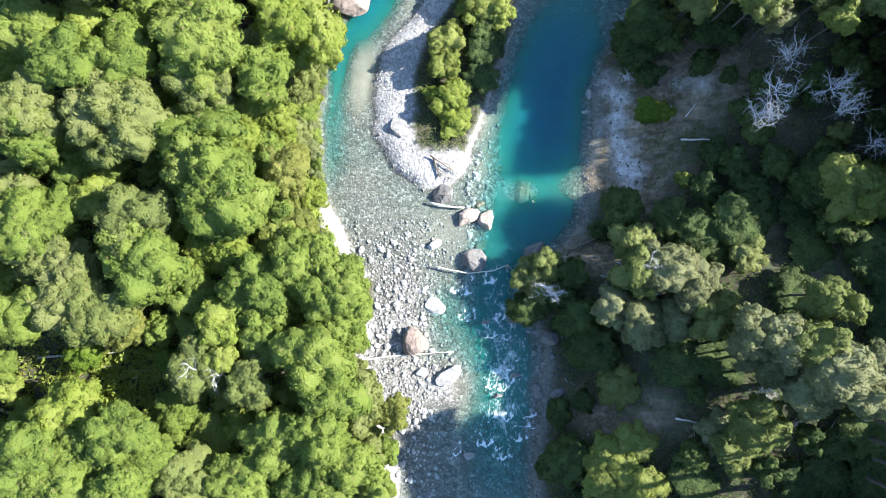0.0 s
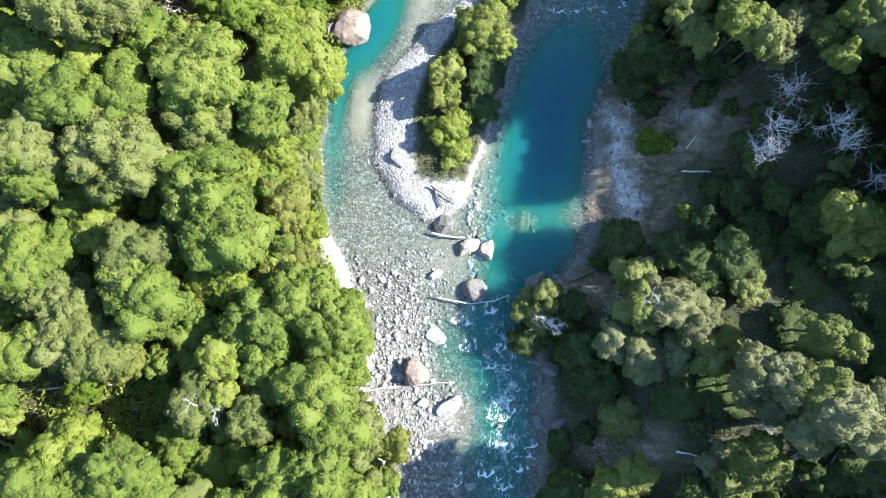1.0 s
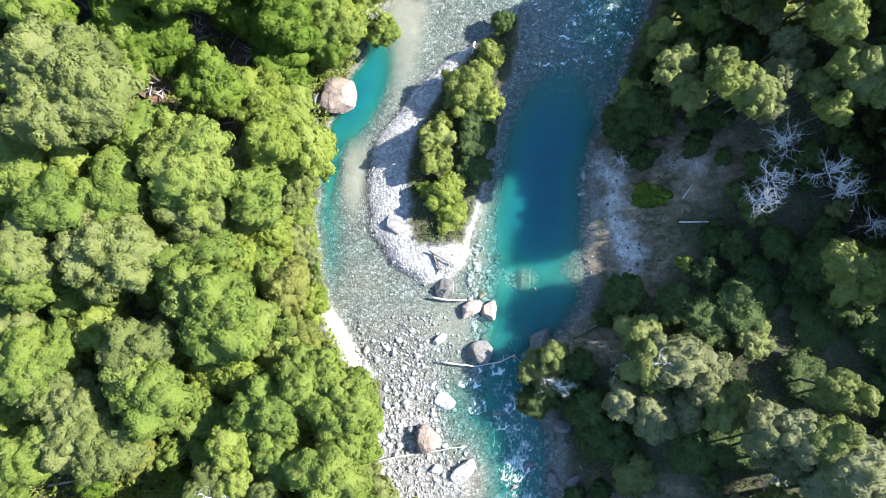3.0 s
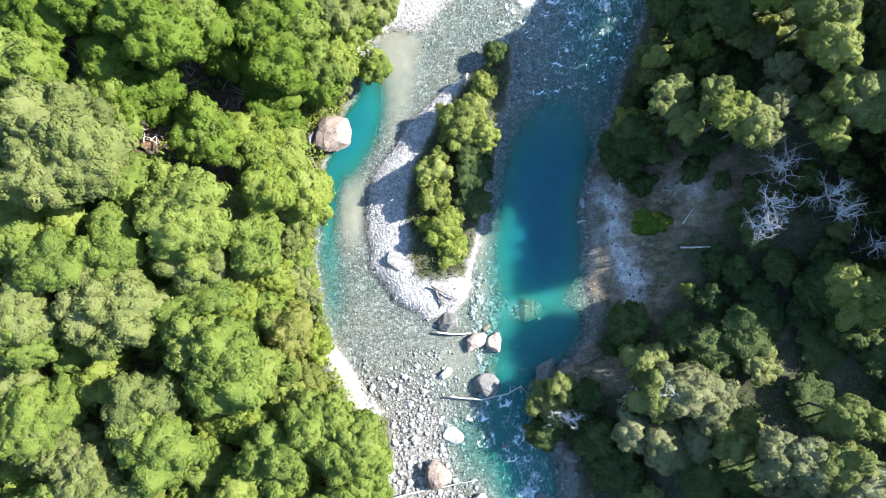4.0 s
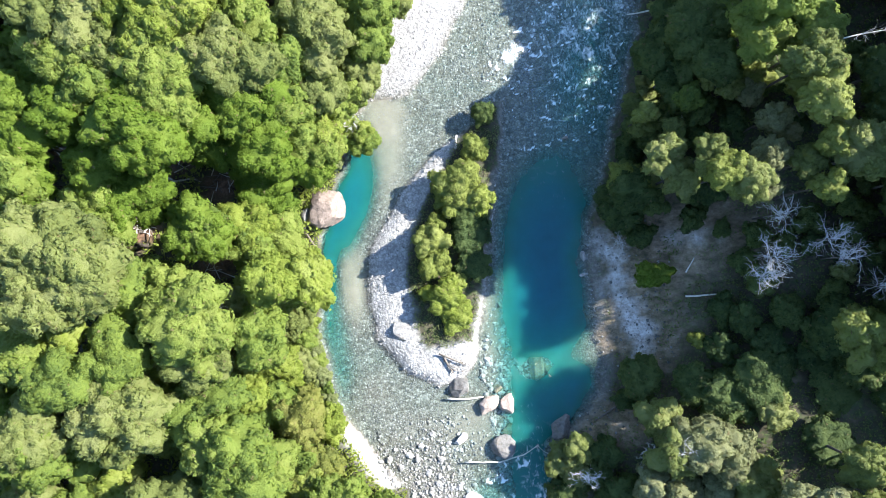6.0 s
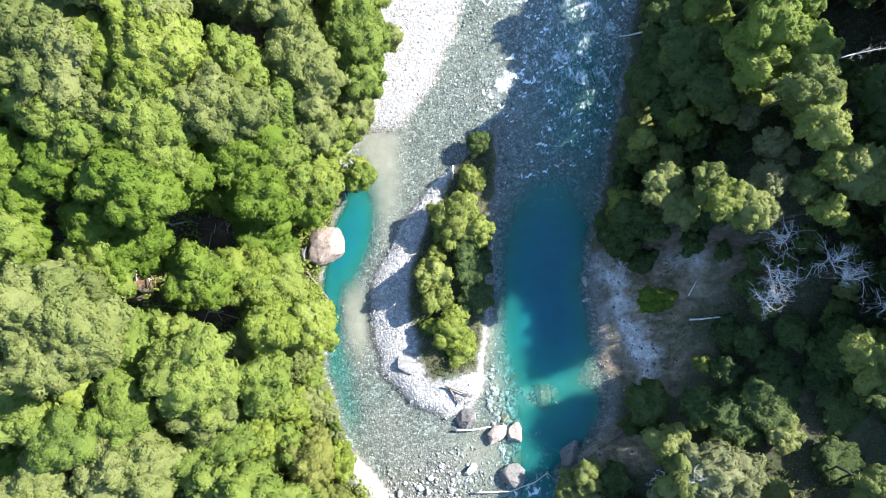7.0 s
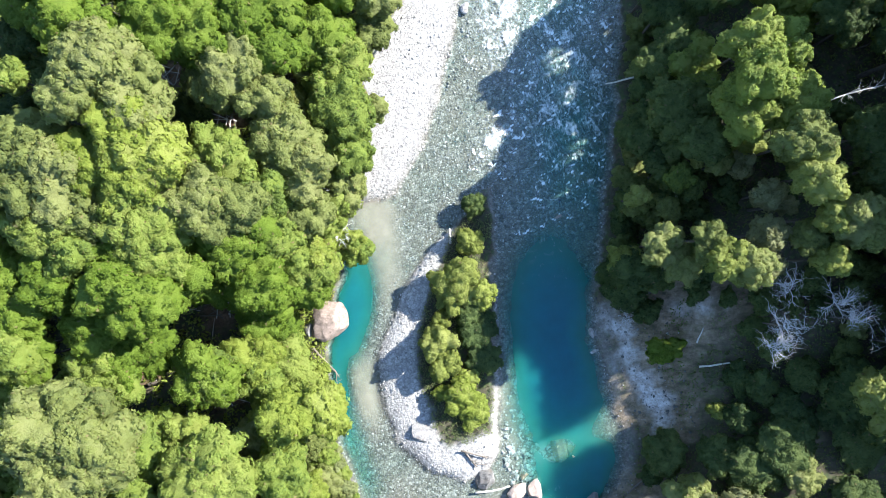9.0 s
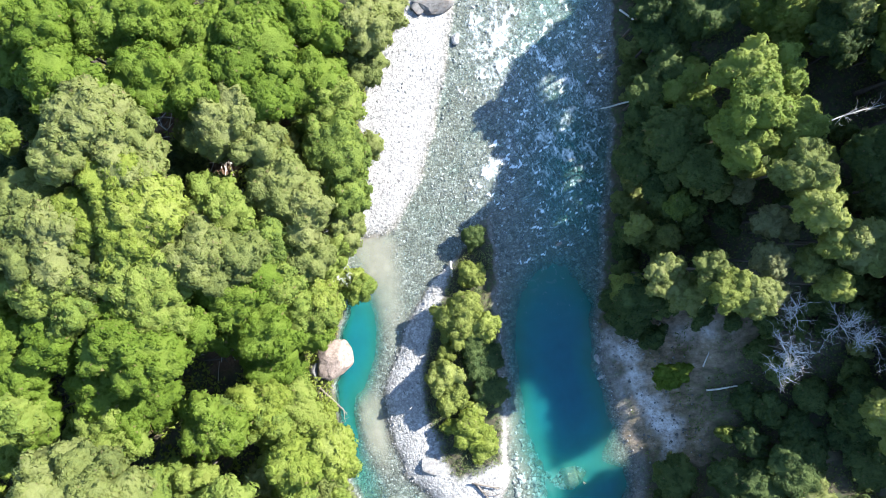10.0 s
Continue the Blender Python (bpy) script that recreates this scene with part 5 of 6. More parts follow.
tree(49.7, 29.8, 9.9, 1.57, "d", "on the steep bank")
tree(47.9, 37.0, 10.2, 1.75, "d", "on the steep bank")
tree(48.8, 40.6, 10.4, 1.44, "d", "on the steep bank")
tree(48.9, 43.0, 9.0, 1.46, "d", "on the steep bank")
tree(49.1, 46.0, 9.7, 1.22, "d", "on the steep bank")
tree(48.5, 64.4, 7.9, 1.61, "d", "on the steep bank")
tree(48.2, 68.5, 6.3, 1.14, "d", "on the steep bank")
tree(51.3, -29.4, 13.6, 1.86, "d", "on the steep bank")
tree(51.7, -25.8, 12.6, 1.25, "d", "on the steep bank")
tree(51.4, -20.3, 13.3, 1.40, "d", "on the steep bank")
tree(52.0, -14.8, 12.8, 1.83, "d", "on the steep bank")
tree(50.8, -11.8, 13.5, 1.81, "d", "on the steep bank")
tree(51.5, -8.4, 12.6, 1.84, "d", "on the steep bank")
tree(51.8, -2.0, 12.7, 1.71, "d", "on the steep bank")
tree(51.9, 8.2, 12.0, 1.74, "d", "on the steep bank")
tree(51.0, 37.6, 10.9, 1.42, "d", "on the steep bank")
tree(50.8, 58.1, 8.3, 1.50, "d", "on the steep bank")
tree(50.9, 60.9, 9.1, 1.78, "d", "on the steep bank")
tree(50.8, 70.2, 8.0, 1.33, "d", "on the steep bank")
tree(26.6, 35.3, 10.5, 1.4, "w", "on the steep bank")
tree(30.8, 35.8, 12.0, 1.7, "m", "on the steep bank")
tree(35.6, 36.0, 12.5, 1.5, "o", "on the steep bank")
tree(37.7, 34.9, 12.0, 1.4, "p", "on the steep bank")
tree(29.3, 32.9, 10.0, 1.3, "o", "on the steep bank")
tree(33.7, 37.4, 12.0, 1.3, "w", "on the steep bank")
tree(33.0, 34.5, 10.5, 1.6, "d", "on the steep bank")
tree(36.4, 32.7, 10.5, 1.7, "d", "on the steep bank")

# ---------------------------------------------------------------- the willows of the island
tree(4.5, 32.4, 4.7, 2.97, "w", "on the gravel island")
tree(6.4, 29.8, 3.9, 2.21, "y", "on the gravel island")
tree(2.9, 30.6, 3.5, 2.06, "w", "on the gravel island")
tree(-0.1, 25.8, 4.7, 2.34, "w", "on the gravel island")
tree(-0.2, 23.1, 4.3, 2.20, "w", "on the gravel island")
tree(0.2, 18.8, 3.9, 2.53, "y", "on the gravel island")
tree(7.2, 36.3, 3.1, 1.92, "w", "on the gravel island")
tree(4.9, 25.9, 2.7, 2.73, "d", "on the gravel island")
tree(4.6, 22.0, 2.3, 2.42, "d", "on the gravel island")
tree(0.8, 28.1, 2.7, 1.28, "w", "on the gravel island")
tree(4.6, 28.0, 3.1, 2.07, "d", "on the gravel island")
tree(1.2, 16.3, 2.3, 2.10, "y", "on the gravel island")
tree(9.2, 40.6, 2.3, 1.45, "d", "on the gravel island")
tree(1.7, 20.4, 3.1, 1.44, "y", "on the gravel island")

# ---------------------------------------------------------------- boulders, driftwood, dead trees
boulder(4.1, -1.6, 3.10, 2.67, 1.4, 8, GREY, "grey boulder with pale lichen standing in the river", 31, keep=0.62)
boulder(5.7, 3.9, 1.8, 2.6, 1.3, -13, BLUSH, "pinkish pale boulder at the edge of the pool", 332, keep=0.6)
boulder(3.0, 4.1, 2.81, 1.69, 1.0, 30, BLUSH, "white angular boulder at the edge of the pool", 33)
boulder(-0.8, -7.3, 2.25, 1.97, 0.7, -31, WHITE, "low white boulder in shallow water", 334, keep=0.62)
boulder(-3.2, -11.9, 2.67, 3.38, 2.2, 13, PINK, "pinkish grey boulder on the stony shore", 335, keep=0.64)
boulder(1.1, -15.9, 3.52, 1.76, 1.3, 36, WHITE, "long white boulder on the stony shore", 36)
boulder(-0.1, 7.2, 2.67, 2.39, 1.3, -21, GREY, "dark grey boulder at the tip of the island", 37)
boulder(10.2, 7.4, 1.84, 3.88, 1.3, -1, SUNK, "brown sunken boulder in the pool", 38)
boulder(11.5, 6.5, 2.04, 2.45, 1.2, 28, SUNK, "tan sunken boulder in the pool", 39)
boulder(5.2, 0.5, 2.04, 1.53, 0.7, -1, SUNK, "tan sunken boulder in the shallows", 40)
boulder(4.6, 5.8, 1.43, 1.12, 0.5, -1, SUNK, "small tan sunken boulder in the shallows", 41)
boulder(-1.1, 0.5, 1.69, 1.06, 0.7, 28, WHITE, "small white boulder in shallow water", 42)
boulder(-7.8, -0.3, 0.91, 0.77, 0.5, -1, WHITE, "small white boulder in shallow water", 43)
boulder(11.7, -0.2, 2.81, 2.67, 2.2, 18, GREY, "dark grey boulder below the bank", 44)
boulder(13.7, -11.1, 1.97, 1.90, 1.4, -1, GREY, "rounded grey boulder on the shaded shore", 45)
boulder(-5.9, 15.4, 2.39, 2.39, 0.6, 38, PALE, "low pale boulder on the gravel island", 46)
boulder(-12.7, 32.6, 4.92, 5.35, 2.8, 5, PINK, "very large pinkish boulder beside the green pool", 47)
boulder(-15.1, 31.7, 1.55, 2.81, 1.4, -16, GREY, "dark boulder behind the large pinkish one", 48)
boulder(14.8, 70.0, 4.22, 2.39, 1.4, -15, GREY, "grey boulder at the head of the bar", 49)
boulder(12.8, 70.2, 1.83, 1.69, 0.9, -20, GREY, "grey boulder at the head of the bar", 50)
boulder(16.1, 65.0, 1.06, 1.41, 0.7, -20, PALE, "small pale boulder at the rapids", 51)
boulder(9.1, -9.0, 1.83, 1.13, 0.9, -11, GREY, "dark wet boulder in the rapids", 52)
boulder(8.3, -2.2, 0.70, 0.98, 0.6, -1, GREY, "dark wet boulder in the rapids", 53)
boulder(5.4, -9.2, 1.83, 0.70, 0.6, 8, GREY, "dark wet boulder in the rapids", 54)
boulder(10.1, -6.9, 1.55, 0.98, 0.7, -1, GREY, "dark wet boulder in the rapids", 55)
boulder(7.1, -18.5, 1.83, 0.84, 0.6, 13, GREY, "dark wet boulder in the rapids", 56)
boulder(9.3, -15.9, 2.11, 0.84, 0.6, 8, GREY, "dark wet boulder in the rapids", 57)
boulder(11.7, -13.0, 0.91, 0.84, 0.6, -1, GREY, "small grey boulder on the shaded shore", 58)
boulder(14.1, -13.4, 0.91, 0.77, 0.6, -1, GREY, "small grey boulder on the shaded shore", 59)
boulder(12.4, -17.8, 1.55, 1.83, 0.9, -1, GREY, "grey boulder on the shaded shore", 60)
boulder(14.8, -17.8, 1.83, 1.41, 0.9, 28, GREY, "grey boulder on the shaded shore", 61)
boulder(4.0, -26.0, 1.55, 0.98, 0.5, 1, PALE, "low pale boulder in the shallows", 62)
boulder(-2.4, -15.7, 1.41, 0.98, 0.7, 1, WHITE, "small white boulder on the stony shore", 63)
boulder(-5.3, -10.8, 0.98, 0.98, 0.7, 1, GREY, "small grey boulder on the stony shore", 64)
boulder(8.1, 10.6, 2.65, 1.22, 0.7, -6, SUNK, "brown sunken boulder at the pool tail", 65)
boulder(19.2, 35.9, 0.98, 0.70, 0.5, -20, PINK, "reddish stone under the shallow rapids", 66)
boulder(18.5, 20.5, 0.70, 1.27, 0.7, 1, PALE, "pale boulder at the foot of the scree", 67)
boulder(18.2, 18.2, 0.98, 0.56, 0.5, 1, PALE, "pale boulder at the foot of the scree", 68)
log(((-1.1, -2.3), (3.2, -3.1), (6.5, -2.7), (8.3, -1.9)), 0.11, 0.05, "pale driftwood pole lying against a boulder", 1, LOGWOOD, 3, 0.45)
log(((-10.4, -14.3), (-6.7, -13.8), (-2.8, -13.4), (1.7, -13.0)), 0.12, 0.05, "long bleached trunk across the stony shore", 2, LOGWOOD, 1, 0.45)
log(((-1.8, 5.9), (0.9, 5.4), (2.7, 5.3)), 0.15, 0.10, "short bleached log in the shallows", 3, LOGWOOD, 0, 0.30)
log(((5.0, 36.9), (5.5, 38.7)), 0.16, 0.13, "short white log on the island head", 4, LOGWOOD, 0, 0.30)
log(((37.4, 48.7, 4.6), (34.0, 49.3, 2.2), (30.1, 50.1, 0.25)), 0.17, 0.09, "pale trunk fallen from the bank into the rapids", 5, LOGWOOD, 0, 0.40)
log(((21.4, 2.7), (18.8, 1.3), (15.9, -0.1)), 0.16, 0.08, "brown log at the pool edge", 6, DARKWOOD, 1, 0.30)
log(((28.7, 13.6), (31.0, 13.4), (33.5, 13.1)), 0.13, 0.07, "grey log lying on the bare slope", 7, LOGWOOD, 0, 0.40)
log(((-16.0, 30.4), (-15.0, 28.3), (-13.9, 25.9)), 0.20, 0.12, "dark waterlogged log beside the large boulder", 8, DARKWOOD, 2, 0.05)
log(((-1.4, 11.5), (-0.5, 9.1)), 0.14, 0.08, "grey driftwood on the island tip", 9, DARKWOOD, 2, 0.30)
log(((-1.8, 11.8), (1.1, 9.9)), 0.12, 0.06, "grey driftwood on the island tip", 10, DARKWOOD, 2, 0.45)
log(((-50.0, -14.7), (-44.6, -14.1), (-38.2, -13.7)), 0.16, 0.08, "bleached log in a forest clearing", 11, LOGWOOD, 2, 0.40)
log(((-46.0, -15.9), (-39.9, -15.4)), 0.15, 0.10, "bleached log in a forest clearing", 12, LOGWOOD, 1, 0.40)
log(((-39.2, -16.1), (-36.1, -16.0)), 0.15, 0.10, "bleached log in a forest clearing", 13, LOGWOOD, 0, 0.40)
log(((-38.2, -16.9), (-36.0, -16.5)), 0.13, 0.10, "bleached log in a forest clearing", 14, LOGWOOD, 0, 0.40)
log(((-54.9, -20.8), (-52.7, -21.6), (-50.2, -22.0)), 0.17, 0.12, "bleached log on the forest floor", 15, LOGWOOD, 0, 0.50)
log(((-44.1, -24.3), (-41.3, -23.2)), 0.17, 0.12, "bleached log on the forest floor", 16, LOGWOOD, 1, 0.50)
log(((-30.4, -22.1), (-27.6, -20.3)), 0.15, 0.05, "bleached branch on the forest floor", 17, LOGWOOD, 2, 0.50)
log(((-19.8, -21.2), (-15.3, -20.4)), 0.14, 0.05, "grey fallen trunk on the forest floor", 18, DARKWOOD, 2, 0.40)
log(((-31.5, 39.9), (-30.2, 39.1), (-28.4, 39.1)), 0.17, 0.10, "white fallen trunk on the forest floor", 19, LOGWOOD, 1, 0.50)
log(((-22.4, 36.8), (-19.2, 32.8), (-17.7, 32.1)), 0.15, 0.08, "grey fallen trunk on the forest floor", 20, DARKWOOD, 2, 0.40)
log(((-9.9, 62.6), (-7.2, 63.3), (-4.4, 63.5)), 0.20, 0.10, "brown fallen trunk at the forest edge", 21, DARKWOOD, 2, 0.60)
log(((-5.3, 61.1), (-1.8, 61.5)), 0.18, 0.10, "brown fallen trunk at the forest edge", 22, DARKWOOD, 1, 0.50)
log(((-23.0, 60.8), (-20.8, 59.6)), 0.20, 0.14, "brown fallen trunk on the forest floor", 23, DARKWOOD, 0, 0.60)
log(((4.2, 63.0), (8.0, 66.2)), 0.12, 0.05, "bare branch leaning over the gravel bar", 24, LOGWOOD, 2, 0.60)
log(((38.4, -20.3), (40.3, -19.3)), 0.20, 0.12, "bleached root stock on the slope", 25, LOGWOOD, 3, 0.40)
log(((41.2, -22.0), (43.5, -19.9), (44.7, -18.6)), 0.24, 0.08, "bleached fallen tree on the slope", 26, LOGWOOD, 4, 0.50)
log(((36.6, 60.9), (37.6, 59.0), (38.6, 57.4)), 0.14, 0.07, "grey stick on the shaded bank", 27, LOGWOOD, 0, 0.45)
log(((39.4, 60.4), (40.6, 58.2)), 0.13, 0.08, "grey stick on the shaded bank", 28, LOGWOOD, 0, 0.45)
log(((32.9, 54.3), (35.3, 54.2)), 0.10, 0.06, "grey stick on the shaded bank", 29, DARKWOOD, 0, 0.30)
log(((45.8, 38.6), (49.7, 38.8), (53.1, 38.5)), 0.10, 0.04, "bare dead trunk leaning from the slope", 30, DEADWOOD, 8, 6.00)
log(((27.4, -19.5), (30.0, -19.9)), 0.14, 0.06, "pale log on the bare slope", 31, LOGWOOD, 1, 0.30)
log(((29.3, 16.4), (30.4, 18.0)), 0.10, 0.05, "grey stick on the bare slope", 32, LOGWOOD, 0, 0.15)
dead_tree(37.6, 21.2, 16.0, 2.4, 200)
dead_tree(36.1, 17.0, 15.5, 2.8, 201)
dead_tree(42.2, 17.6, 15.0, 2.4, 202)
dead_tree(43.7, 15.3, 14.5, 2.6, 203)
dead_tree(35.0, 14.9, 13.0, 2.0, 204)
dead_tree(46.9, 11.6, 14.0, 2.2, 205)
dead_tree(36.6, 15.1, 12.5, 2.0, 206)
dead_tree(-22.1, -3.0, 9.5, 2.2, 207)
dead_tree(-31.8, -6.1, 8.0, 1.2, 208)
dead_tree(-13.1, -10.6, 7.0, 1.8, 209)
dead_tree(-27.1, -14.8, 12.0, 3.2, 210)
dead_tree(23.5, -3.0, 13.0, 2.2, 211)
dead_tree(20.2, -3.1, 10.0, 1.5, 212)
dead_tree(13.0, -5.4, 7.0, 2.0, 213)
dead_tree(35.9, -15.6, 10.0, 2.5, 214)
dead_tree(-24.6, 23.2, 13.0, 1.6, 215)
dead_tree(-33.6, 43.4, 15.0, 1.5, 216)
dead_tree(-36.1, 39.1, 15.0, 1.8, 217)
dead_tree(-12.0, 53.2, 13.5, 1.8, 218)
dead_tree(-6.0, 48.0, 6.0, 1.5, 219)
dead_tree(31.3, 35.0, 9.5, 1.2, 220)
dead_tree(-24.8, 17.3, 10.5, 1.8, 221)
dead_tree(-8.1, -24.3, 5.5, 1.6, 222)
dead_tree(-7.8, 41.7, 5.0, 1.8, 223)
dead_tree(-11.7, 44.4, 8.0, 1.8, 224)
dead_tree(31.5, 35.9, 10.5, 1.5, 225)
dead_tree(22.6, 21.5, 4.5, 1.2, 226)



def brushwood(x, y, wide, seed):
    """Fallen sticks strewn on the forest floor."""
    rng = np.random.RandomState(seed)
    root = new("brushwood")
    root.matrix_world = pose(x, y, height_at(x, y))
    for k in range(16):
        px, py, a = *rng.normal(size=2) * wide * 0.5, rng.uniform(0, math.pi)
        half, h = rng.uniform(0.5, 1.5), 0.08 + 0.03 * k
        end = Vector((half * math.cos(a), half * math.sin(a), rng.uniform(-0.1, 0.2)))
        mid = Vector((px, py, h))
        v, f = tube([mid - end, mid + Vector((rng.normal() * 0.06, rng.normal() * 0.06, 0.05)), mid + end], [0.07, 0.055, 0.02], 5)
        part("branch", mesh_of("branch", v, f, (DARKWOOD, LOGWOOD, DEADWOOD, DARKWOOD)[k % 4]), root)
    return tagged(root, "brown and grey fallen sticks on bare forest floor", "brushwood", group="fallen brushwood")


brushwood(-25.0, 37.5, 2.4, 500)
brushwood(-35.9, 33.7, 1.8, 501)
brushwood(-27.2, 27.9, 2.0, 502)
brushwood(-29.8, 41.9, 2.0, 503)
brushwood(-21.8, 67.4, 2.2, 504)
brushwood(-6.9, 62.6, 1.6, 505)
brushwood(-16.8, 60.2, 1.4, 506)
brushwood(-44.8, 46.5, 1.4, 507)

# ---------------------------------------------------------------- the forest goes on round about
edge = random.Random(5)
for k, y in enumerate((11, 13, 20.5, 22.3, 28.5, 30.5, 32.5, 34.5, 36.5, 38.5, 40.5)):        # tall stand above the bare slope, added out of view to shade the pool
    tree(55.5 + 2.4 * (k % 2), y, (30 if y < 26 else 27.5) + edge.uniform(-0.8, 1), edge.uniform(2.7, 3.2) + (0.4 if y > 28 else 0), edge.choice("mod"), "added at the slope's head for shade")
for k in range(18):        # added tall stand, crowns out of view, that shades the river's lower end
    x = (46.5, 50.5)[k % 2] + edge.uniform(-0.6, 0.6)
    tree(x, -13.5 - 1.1 * k, (32.0, 31.0)[k % 2] + edge.uniform(-0.8, 0.8), edge.uniform(2.2, 2.7), edge.choice("mod"), "on the steep bank")
for k in range(14):        # unseen row, added and sized so its shadow ends along the upper rapids
    end_y = 41 + 1.33 * k
    end_x = float(np.interp(end_y, (41, 43.5, 45, 47, 49.5, 51.7, 54.6, 58.4), (13.5, 12.5, 15.5, 19.0, 18.5, 16.0, 18.0, 21.5)))
    x = 62 + edge.uniform(-2.5, 2.5)
    reach_ = (x - end_x - 1.2) / math.cos(a)
    tree(x, end_y + reach_ * math.sin(a), reach_ * math.tan(e), edge.uniform(1.7, 2.2), edge.choice("mod"), "added at the slope's head for shade")
for k in range(8):        # middling trees in front of that row, added to close gaps in its shadow
    tree(51.5 + 2.0 * (k % 2), 47.5 + 2.5 * k, edge.uniform(14.5, 17.5), edge.uniform(1.9, 2.6), edge.choice("mod"), "added at the slope's head for shade")
for k in (*range(6), *range(7, 18)):        # lower trees below it, added for shade; one left out for a sunlit patch
    tree(54 + 3.5 * (k % 3) + edge.uniform(-0.8, 0.8), 8 + 1.7 * k, edge.uniform(20, 22) + (2.5 if 5 < k < 11 else 0), edge.uniform(2.8, 3.5), edge.choice("mod"), "added at the slope's head for shade")
for k in range(24):        # scrub that hangs over the side channel
    y = 6 + 1.5 * k
    if 27 < y < 37:
        continue
    x = float(left_bank(np.array([y]))[0]) - 0.5 + edge.uniform(-0.7, 0.2)
    tree(x, y, height_at(x, y) + edge.uniform(1.5, 3.0), edge.uniform(0.9, 1.5), edge.choice("ymso"), "at the water's edge")
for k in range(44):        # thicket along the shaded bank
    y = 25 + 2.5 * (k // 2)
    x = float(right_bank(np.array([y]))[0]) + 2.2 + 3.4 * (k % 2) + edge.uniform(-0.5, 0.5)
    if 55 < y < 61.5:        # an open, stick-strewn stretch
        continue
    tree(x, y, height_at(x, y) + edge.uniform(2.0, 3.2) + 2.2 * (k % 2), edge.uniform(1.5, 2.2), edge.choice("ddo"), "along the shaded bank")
for k in range(20):        # lower edge of the added shade stand, out of view
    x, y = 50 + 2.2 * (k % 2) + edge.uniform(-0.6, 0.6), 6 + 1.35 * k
    tree(x, y, edge.uniform(16, 19), edge.uniform(2.8, 3.5), "d", "added at the slope's head for shade")
stock = [crown_mesh(4.4, LEAF["m"], 700 + k, 1.0, 6, density=0.5, fine=3) for k in range(4)]
stock = [(np.array([q.co[:] for q in me.vertices]), np.array([q.vertices[:] for q in me.polygons])) for me in stock]
spots = [(59 + 4.6 * i + edge.uniform(-1.5, 1.5), -36 + 4.4 * j + edge.uniform(-1.5, 1.5)) for i in range(3) for j in range(31)]
for k in range(240):
    x, y = edge.uniform(-95, 110), edge.uniform(-70, 125)
    if not (-61 < x < 74 and -38 < y < 92) or (y > 84 and x < -10):
        spots.append((x, y))
leafy, wood = [], []
for k, (x, y) in enumerate(spots):
    if float(left_bank(np.array([y]))[0]) - 5 < x < float(right_bank(np.array([y]))[0]) + 5:
        continue
    base, tall, a, wide = height_at(x, y), edge.uniform(13, 18) if x < 0 else edge.uniform(7, 9), edge.uniform(0, 6.28), edge.uniform(0.8, 1.15)
    turn = np.array([[math.cos(a), -math.sin(a), 0], [math.sin(a), math.cos(a), 0], [0, 0, 1]])
    v, f = stock[k % 4]
    leafy.append((v @ turn.T * wide + np.array([x, y, base + tall - 3.2]), f))
    wood.append(tube([(x, y, base - 0.3), (x, y, base + tall * 0.5), (x, y, base + tall - 2)], [0.28, 0.2, 0.08], 5))
starts = np.cumsum([0] + [len(v) for v, f in leafy])
far = new("far_forest", mesh_of("far_forest", np.concatenate([v for v, f in leafy]), np.concatenate([f + a for (v, f), a in zip(leafy, starts)]), LEAF["m"]))
tagged(far, "green broadleaf forest that goes on round about", "forest", kind="stuff")
v, f = join(wood)
tagged(new("far_trunks", mesh_of("far_trunks", v, f, BARK)), "dark trunks of the forest round about", "trunks", kind="stuff")


# ---------------------------------------------------------------- undergrowth
def undergrowth(name, label, n, box, kind, seed, test, tall=1.2, leaf=0.30):
    """A low leafy cover: loose clumps of sprays."""
    rng = np.random.RandomState(seed)
    x, y = rng.uniform(box[0], box[1], n), rng.uniform(box[2], box[3], n)
    z, gravel, silt, scree, wet = fields(x, y)
    lump = wobble(x, y, 0.9, seed) + 0.7 * wobble(x, y, 2.3, seed + 1)
    keep = test(x, y, gravel, scree, wet, lump)
    x, y, z, lump = x[keep], y[keep], z[keep], lump[keep]
    up = np.clip(0.35 + 0.9 * lump, 0.06, 1) * tall * rng.uniform(0.3, 1, len(x))
    c = np.stack([x, y, z + up], 1)
    m = np.array([0, 0, 0.8]) + 0.55 * rng.normal(size=c.shape)
    v, f = sprays(c, m / np.linalg.norm(m, axis=1, keepdims=True), leaf, rng)
    ob = new(name, mesh_of(name, v, f, LEAF[kind]))
    return tagged(ob, label, "undergrowth", kind="stuff")


undergrowth("undergrowth", "low green shrubs and ferns on the forest floor", 120000, (-66, 12, -42, 95), "y", 61,
            lambda x, y, g, s, w, l: (x < left_bank(y) - 0.3) & (l > -0.42 + 1.2 * litter_at(x, y)) & (g < 0.6), 3.0, 0.42)
undergrowth("undergrowth", "lush green low growth in a forest clearing", 16000, (-48, -29, -27, -12), "y", 65,
            lambda x, y, g, s, w, l: (l > -0.2) & (bump_at(x, y, -38.5, -20, 9.5, 6.5) > 0.3), 2.6, 0.34)
undergrowth("undergrowth", "bright leafy scrub along the forest edge", 90000, (-24, 12, -40, 80), "y", 62,
            lambda x, y, g, s, w, l: (x < left_bank(y) - 0.2) & (x > left_bank(y) - 6) & (l > -0.6) & (g < 0.75), 1.8, 0.28)
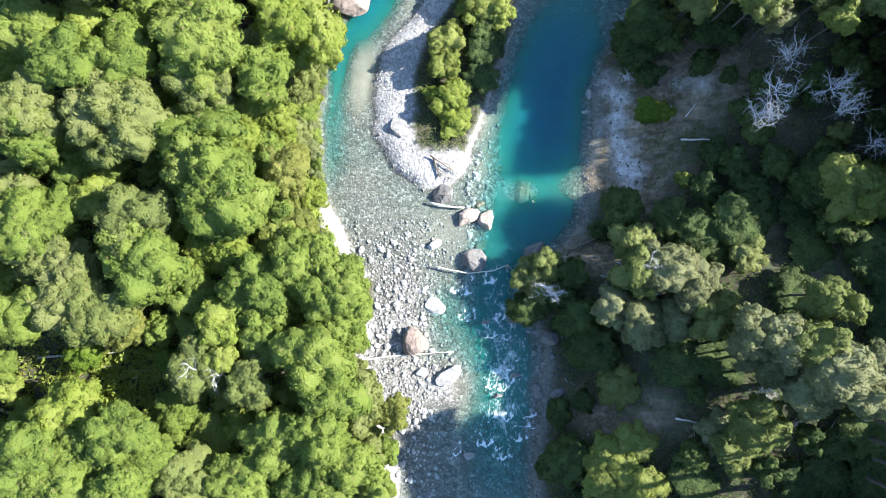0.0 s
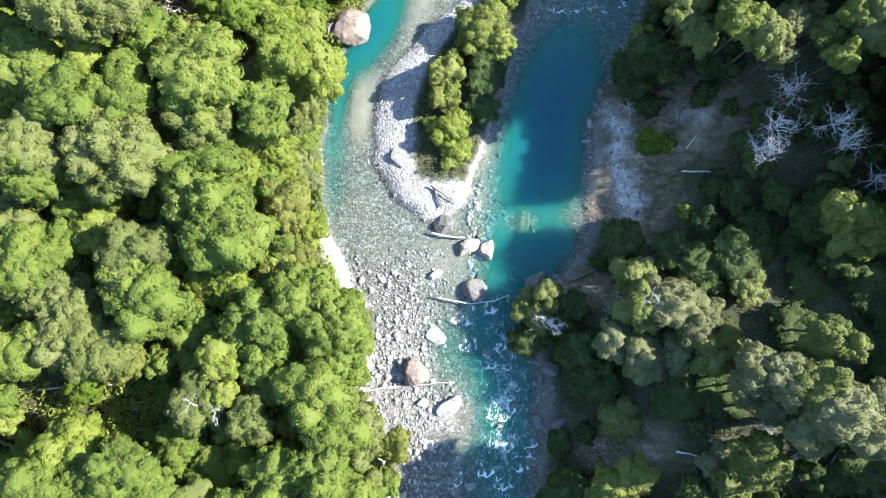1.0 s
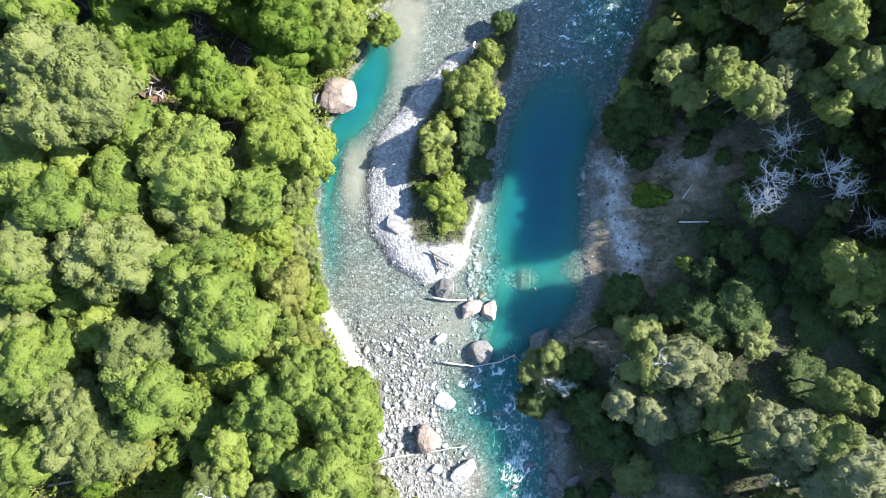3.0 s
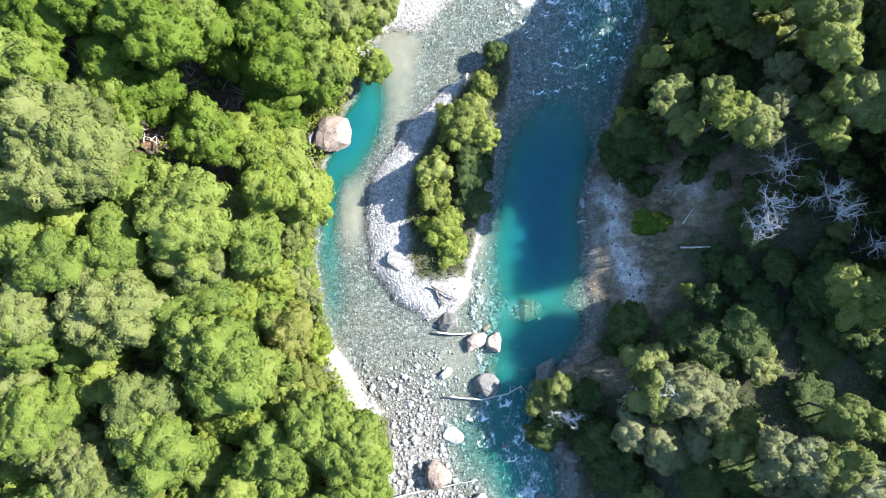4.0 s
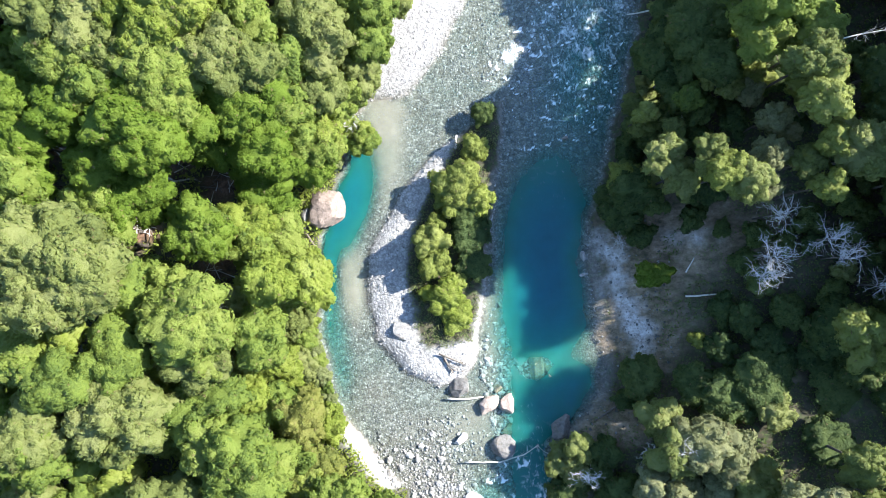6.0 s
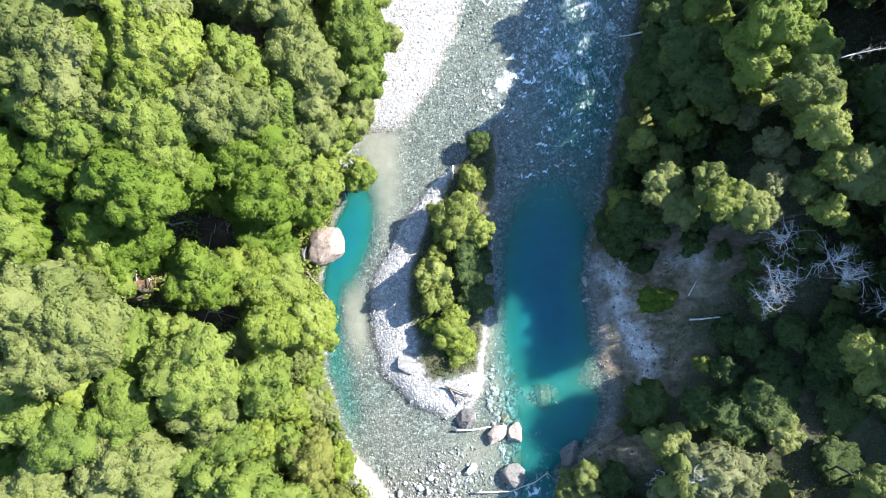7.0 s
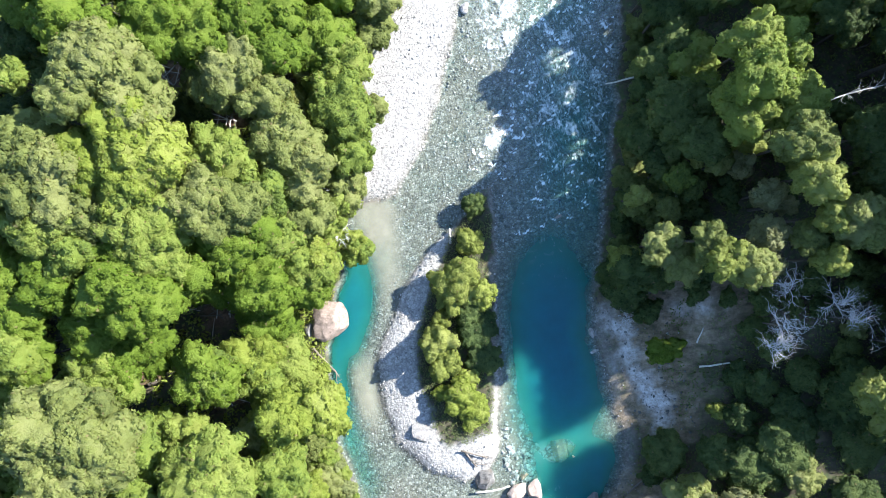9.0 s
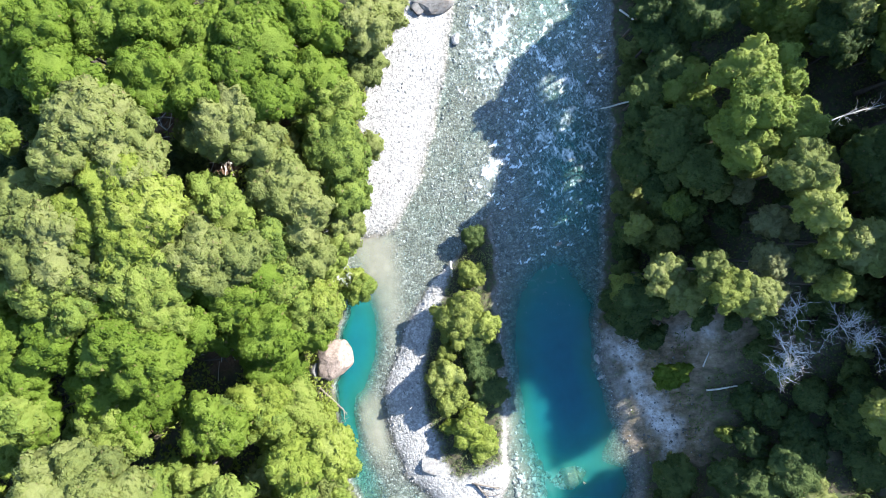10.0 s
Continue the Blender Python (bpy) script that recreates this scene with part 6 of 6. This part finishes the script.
undergrowth("undergrowth", "scrub with shade-darkened leaves on the shaded slope", 120000, (9, 74, -42, 95), "d", 63,
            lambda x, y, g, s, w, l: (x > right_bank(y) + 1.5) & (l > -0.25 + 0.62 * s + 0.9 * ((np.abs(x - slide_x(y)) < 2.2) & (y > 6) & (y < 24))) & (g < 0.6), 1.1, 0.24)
undergrowth("undergrowth", "low olive scrub on the gravel island", 26000, (-6, 13, 11, 43), "s", 64,
            lambda x, y, g, s, w, l: (w < -0.7) & (g < 0.5 + 0.4 * l) & (l > -0.18) & (island_depth(x, y) > 0.6), 0.9, 0.18)


# ---------------------------------------------------------------- stones
def cobbles(n, box, seed, sizes, sub, test, sink=0.35):
    """Many small stones as one mesh: flattened, uneven lumps that rest in the bed."""
    rng = np.random.RandomState(seed)
    bm = bmesh.new()
    bmesh.ops.create_icosphere(bm, subdivisions=sub, radius=1.0)
    base = np.array([v.co[:] for v in bm.verts])
    tri = np.array([[v.index for v in f.verts] for f in bm.faces])
    bm.free()
    x, y = rng.uniform(box[0], box[1], n), rng.uniform(box[2], box[3], n)
    z, gravel, silt, scree, wet = fields(x, y)
    keep = test(x, y, gravel, silt, scree, wet, rng.uniform(size=n))
    x, y, z = x[keep], y[keep], z[keep]
    m = len(x)
    r = sizes[0] * (sizes[1] / sizes[0]) ** (rng.uniform(size=m) ** 2.2)
    a = rng.uniform(0, 6.28, m)
    flat, long_ = rng.uniform(0.4, 0.7, m), rng.uniform(0.65, 1.0, m)
    lump = base[None] * (1 + 0.22 * rng.normal(size=(m, len(base), 1)).clip(-1.5, 1.5))
    px, py, pz = lump[..., 0] * r[:, None], lump[..., 1] * (r * long_)[:, None], lump[..., 2] * (r * flat)[:, None]
    ca, sa = np.cos(a)[:, None], np.sin(a)[:, None]
    v = np.stack([x[:, None] + px * ca - py * sa, y[:, None] + px * sa + py * ca, (z + r * flat * (1 - sink * 2) * 0.8)[:, None] + pz], -1).reshape(-1, 3)
    f = (tri[None] + (np.arange(m) * len(base))[:, None, None]).reshape(-1, 3)
    return v, f


def shore(x, y):
    """The stony flat below the island."""
    return np.clip(1.5 - np.abs(y + 14) / 16, 0, 1) * np.clip((1.6 - x) / 4, 0, 1)


v, f = cobbles(9000, (-12, 9, -38, 4), 71, (0.07, 0.26), 1, lambda x, y, g, si, sc, w, u: (w > -1.2) & (u < 0.15 + 0.85 * shore(x, y)) & (g > 0.5))
tagged(new("river_cobbles", mesh_of("river_cobbles", v, f, STONE, True)), "grey and white cobbles on the stony shore", "cobbles", kind="stuff")
v, f = cobbles(17000, (-19, 12, -6, 48), 72, (0.045, 0.16), 1, lambda x, y, g, si, sc, w, u: (w > 0.05) & (w < 12) & (u > si * 1.3) & (x < 8 + 0.3 * np.maximum(y - 40, 0)) & (island_depth(x, y) < -0.1))
tagged(new("river_cobbles", mesh_of("river_cobbles", v, f, STONE)), "wet grey cobbles in the shallow side channel", "cobbles", kind="stuff")
v, f = cobbles(3600, (-10, 34, 6, 85), 77, (0.05, 0.17), 1, lambda x, y, g, si, sc, w, u: (w < 0.6) & (g > 0.8) & (x < 30))
tagged(new("bar_cobbles", mesh_of("bar_cobbles", v, f, STONE)), "grey dry cobbles on the gravel bars", "cobbles", kind="stuff")
v, f = cobbles(14000, (-10, 34, 6, 85), 73, (0.06, 0.20), 1, lambda x, y, g, si, sc, w, u: (w < 0.2) & (g > 0.8) & (x < 30))
tagged(new("bar_cobbles", mesh_of("bar_cobbles", v, f, PALE)), "pale dry cobbles on the gravel bars", "cobbles", kind="stuff")
v, f = cobbles(10000, (6, 46, 33, 92), 74, (0.07, 0.24), 1, lambda x, y, g, si, sc, w, u: (w > 0.1) & (w < 30))
tagged(new("river_cobbles", mesh_of("river_cobbles", v, f, STONE)), "dark wet cobbles under the shallow rapids", "cobbles", kind="stuff")
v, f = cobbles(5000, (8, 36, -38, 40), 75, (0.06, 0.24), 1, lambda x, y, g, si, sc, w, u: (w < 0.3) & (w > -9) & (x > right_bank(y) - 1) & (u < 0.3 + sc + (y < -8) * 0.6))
tagged(new("scree", mesh_of("scree", v, f, DARKSTONE)), "loose grey stones on the shaded bank", "stones", kind="stuff")

v, f = cobbles(3000, (3, 13, -6, 18), 76, (0.10, 0.46), 1, lambda x, y, g, si, sc, w, u: (w > 0.8) & (u > si))
tagged(new("river_cobbles", mesh_of("river_cobbles", v, f, PALE)), "pale stones under the pool's green tail", "cobbles", kind="stuff")

# single stones of the stony shore
pick = random.Random(17)
shapes = [rock_mesh("stone", (1.0, pick.uniform(0.7, 0.95), pick.uniform(0.5, 0.7)), 400 + k, STONE if k % 3 else PALE, 6, 2) for k in range(12)]
placed = 0
while placed < 280:
    x, y = pick.uniform(-12, 7), pick.uniform(-36, 2)
    if pick.random() > float(shore(np.array([x]), np.array([y]))[0]):
        continue
    z, g, si, sc, w = fields(np.array([x]), np.array([y]))
    if w[0] < -0.8 or g[0] < 0.6:
        continue
    r = 0.20 * (2.7 ** (pick.random() ** 1.8))
    ob = new("stone", shapes[placed % 12])
    ob.parent = ground
    ob.matrix_basis = pose(x, y, float(z[0]) + 0.15 * r, 0, 0, pick.uniform(0, 360)) @ Matrix.Diagonal((r, r, r, 1))
    placed += 1
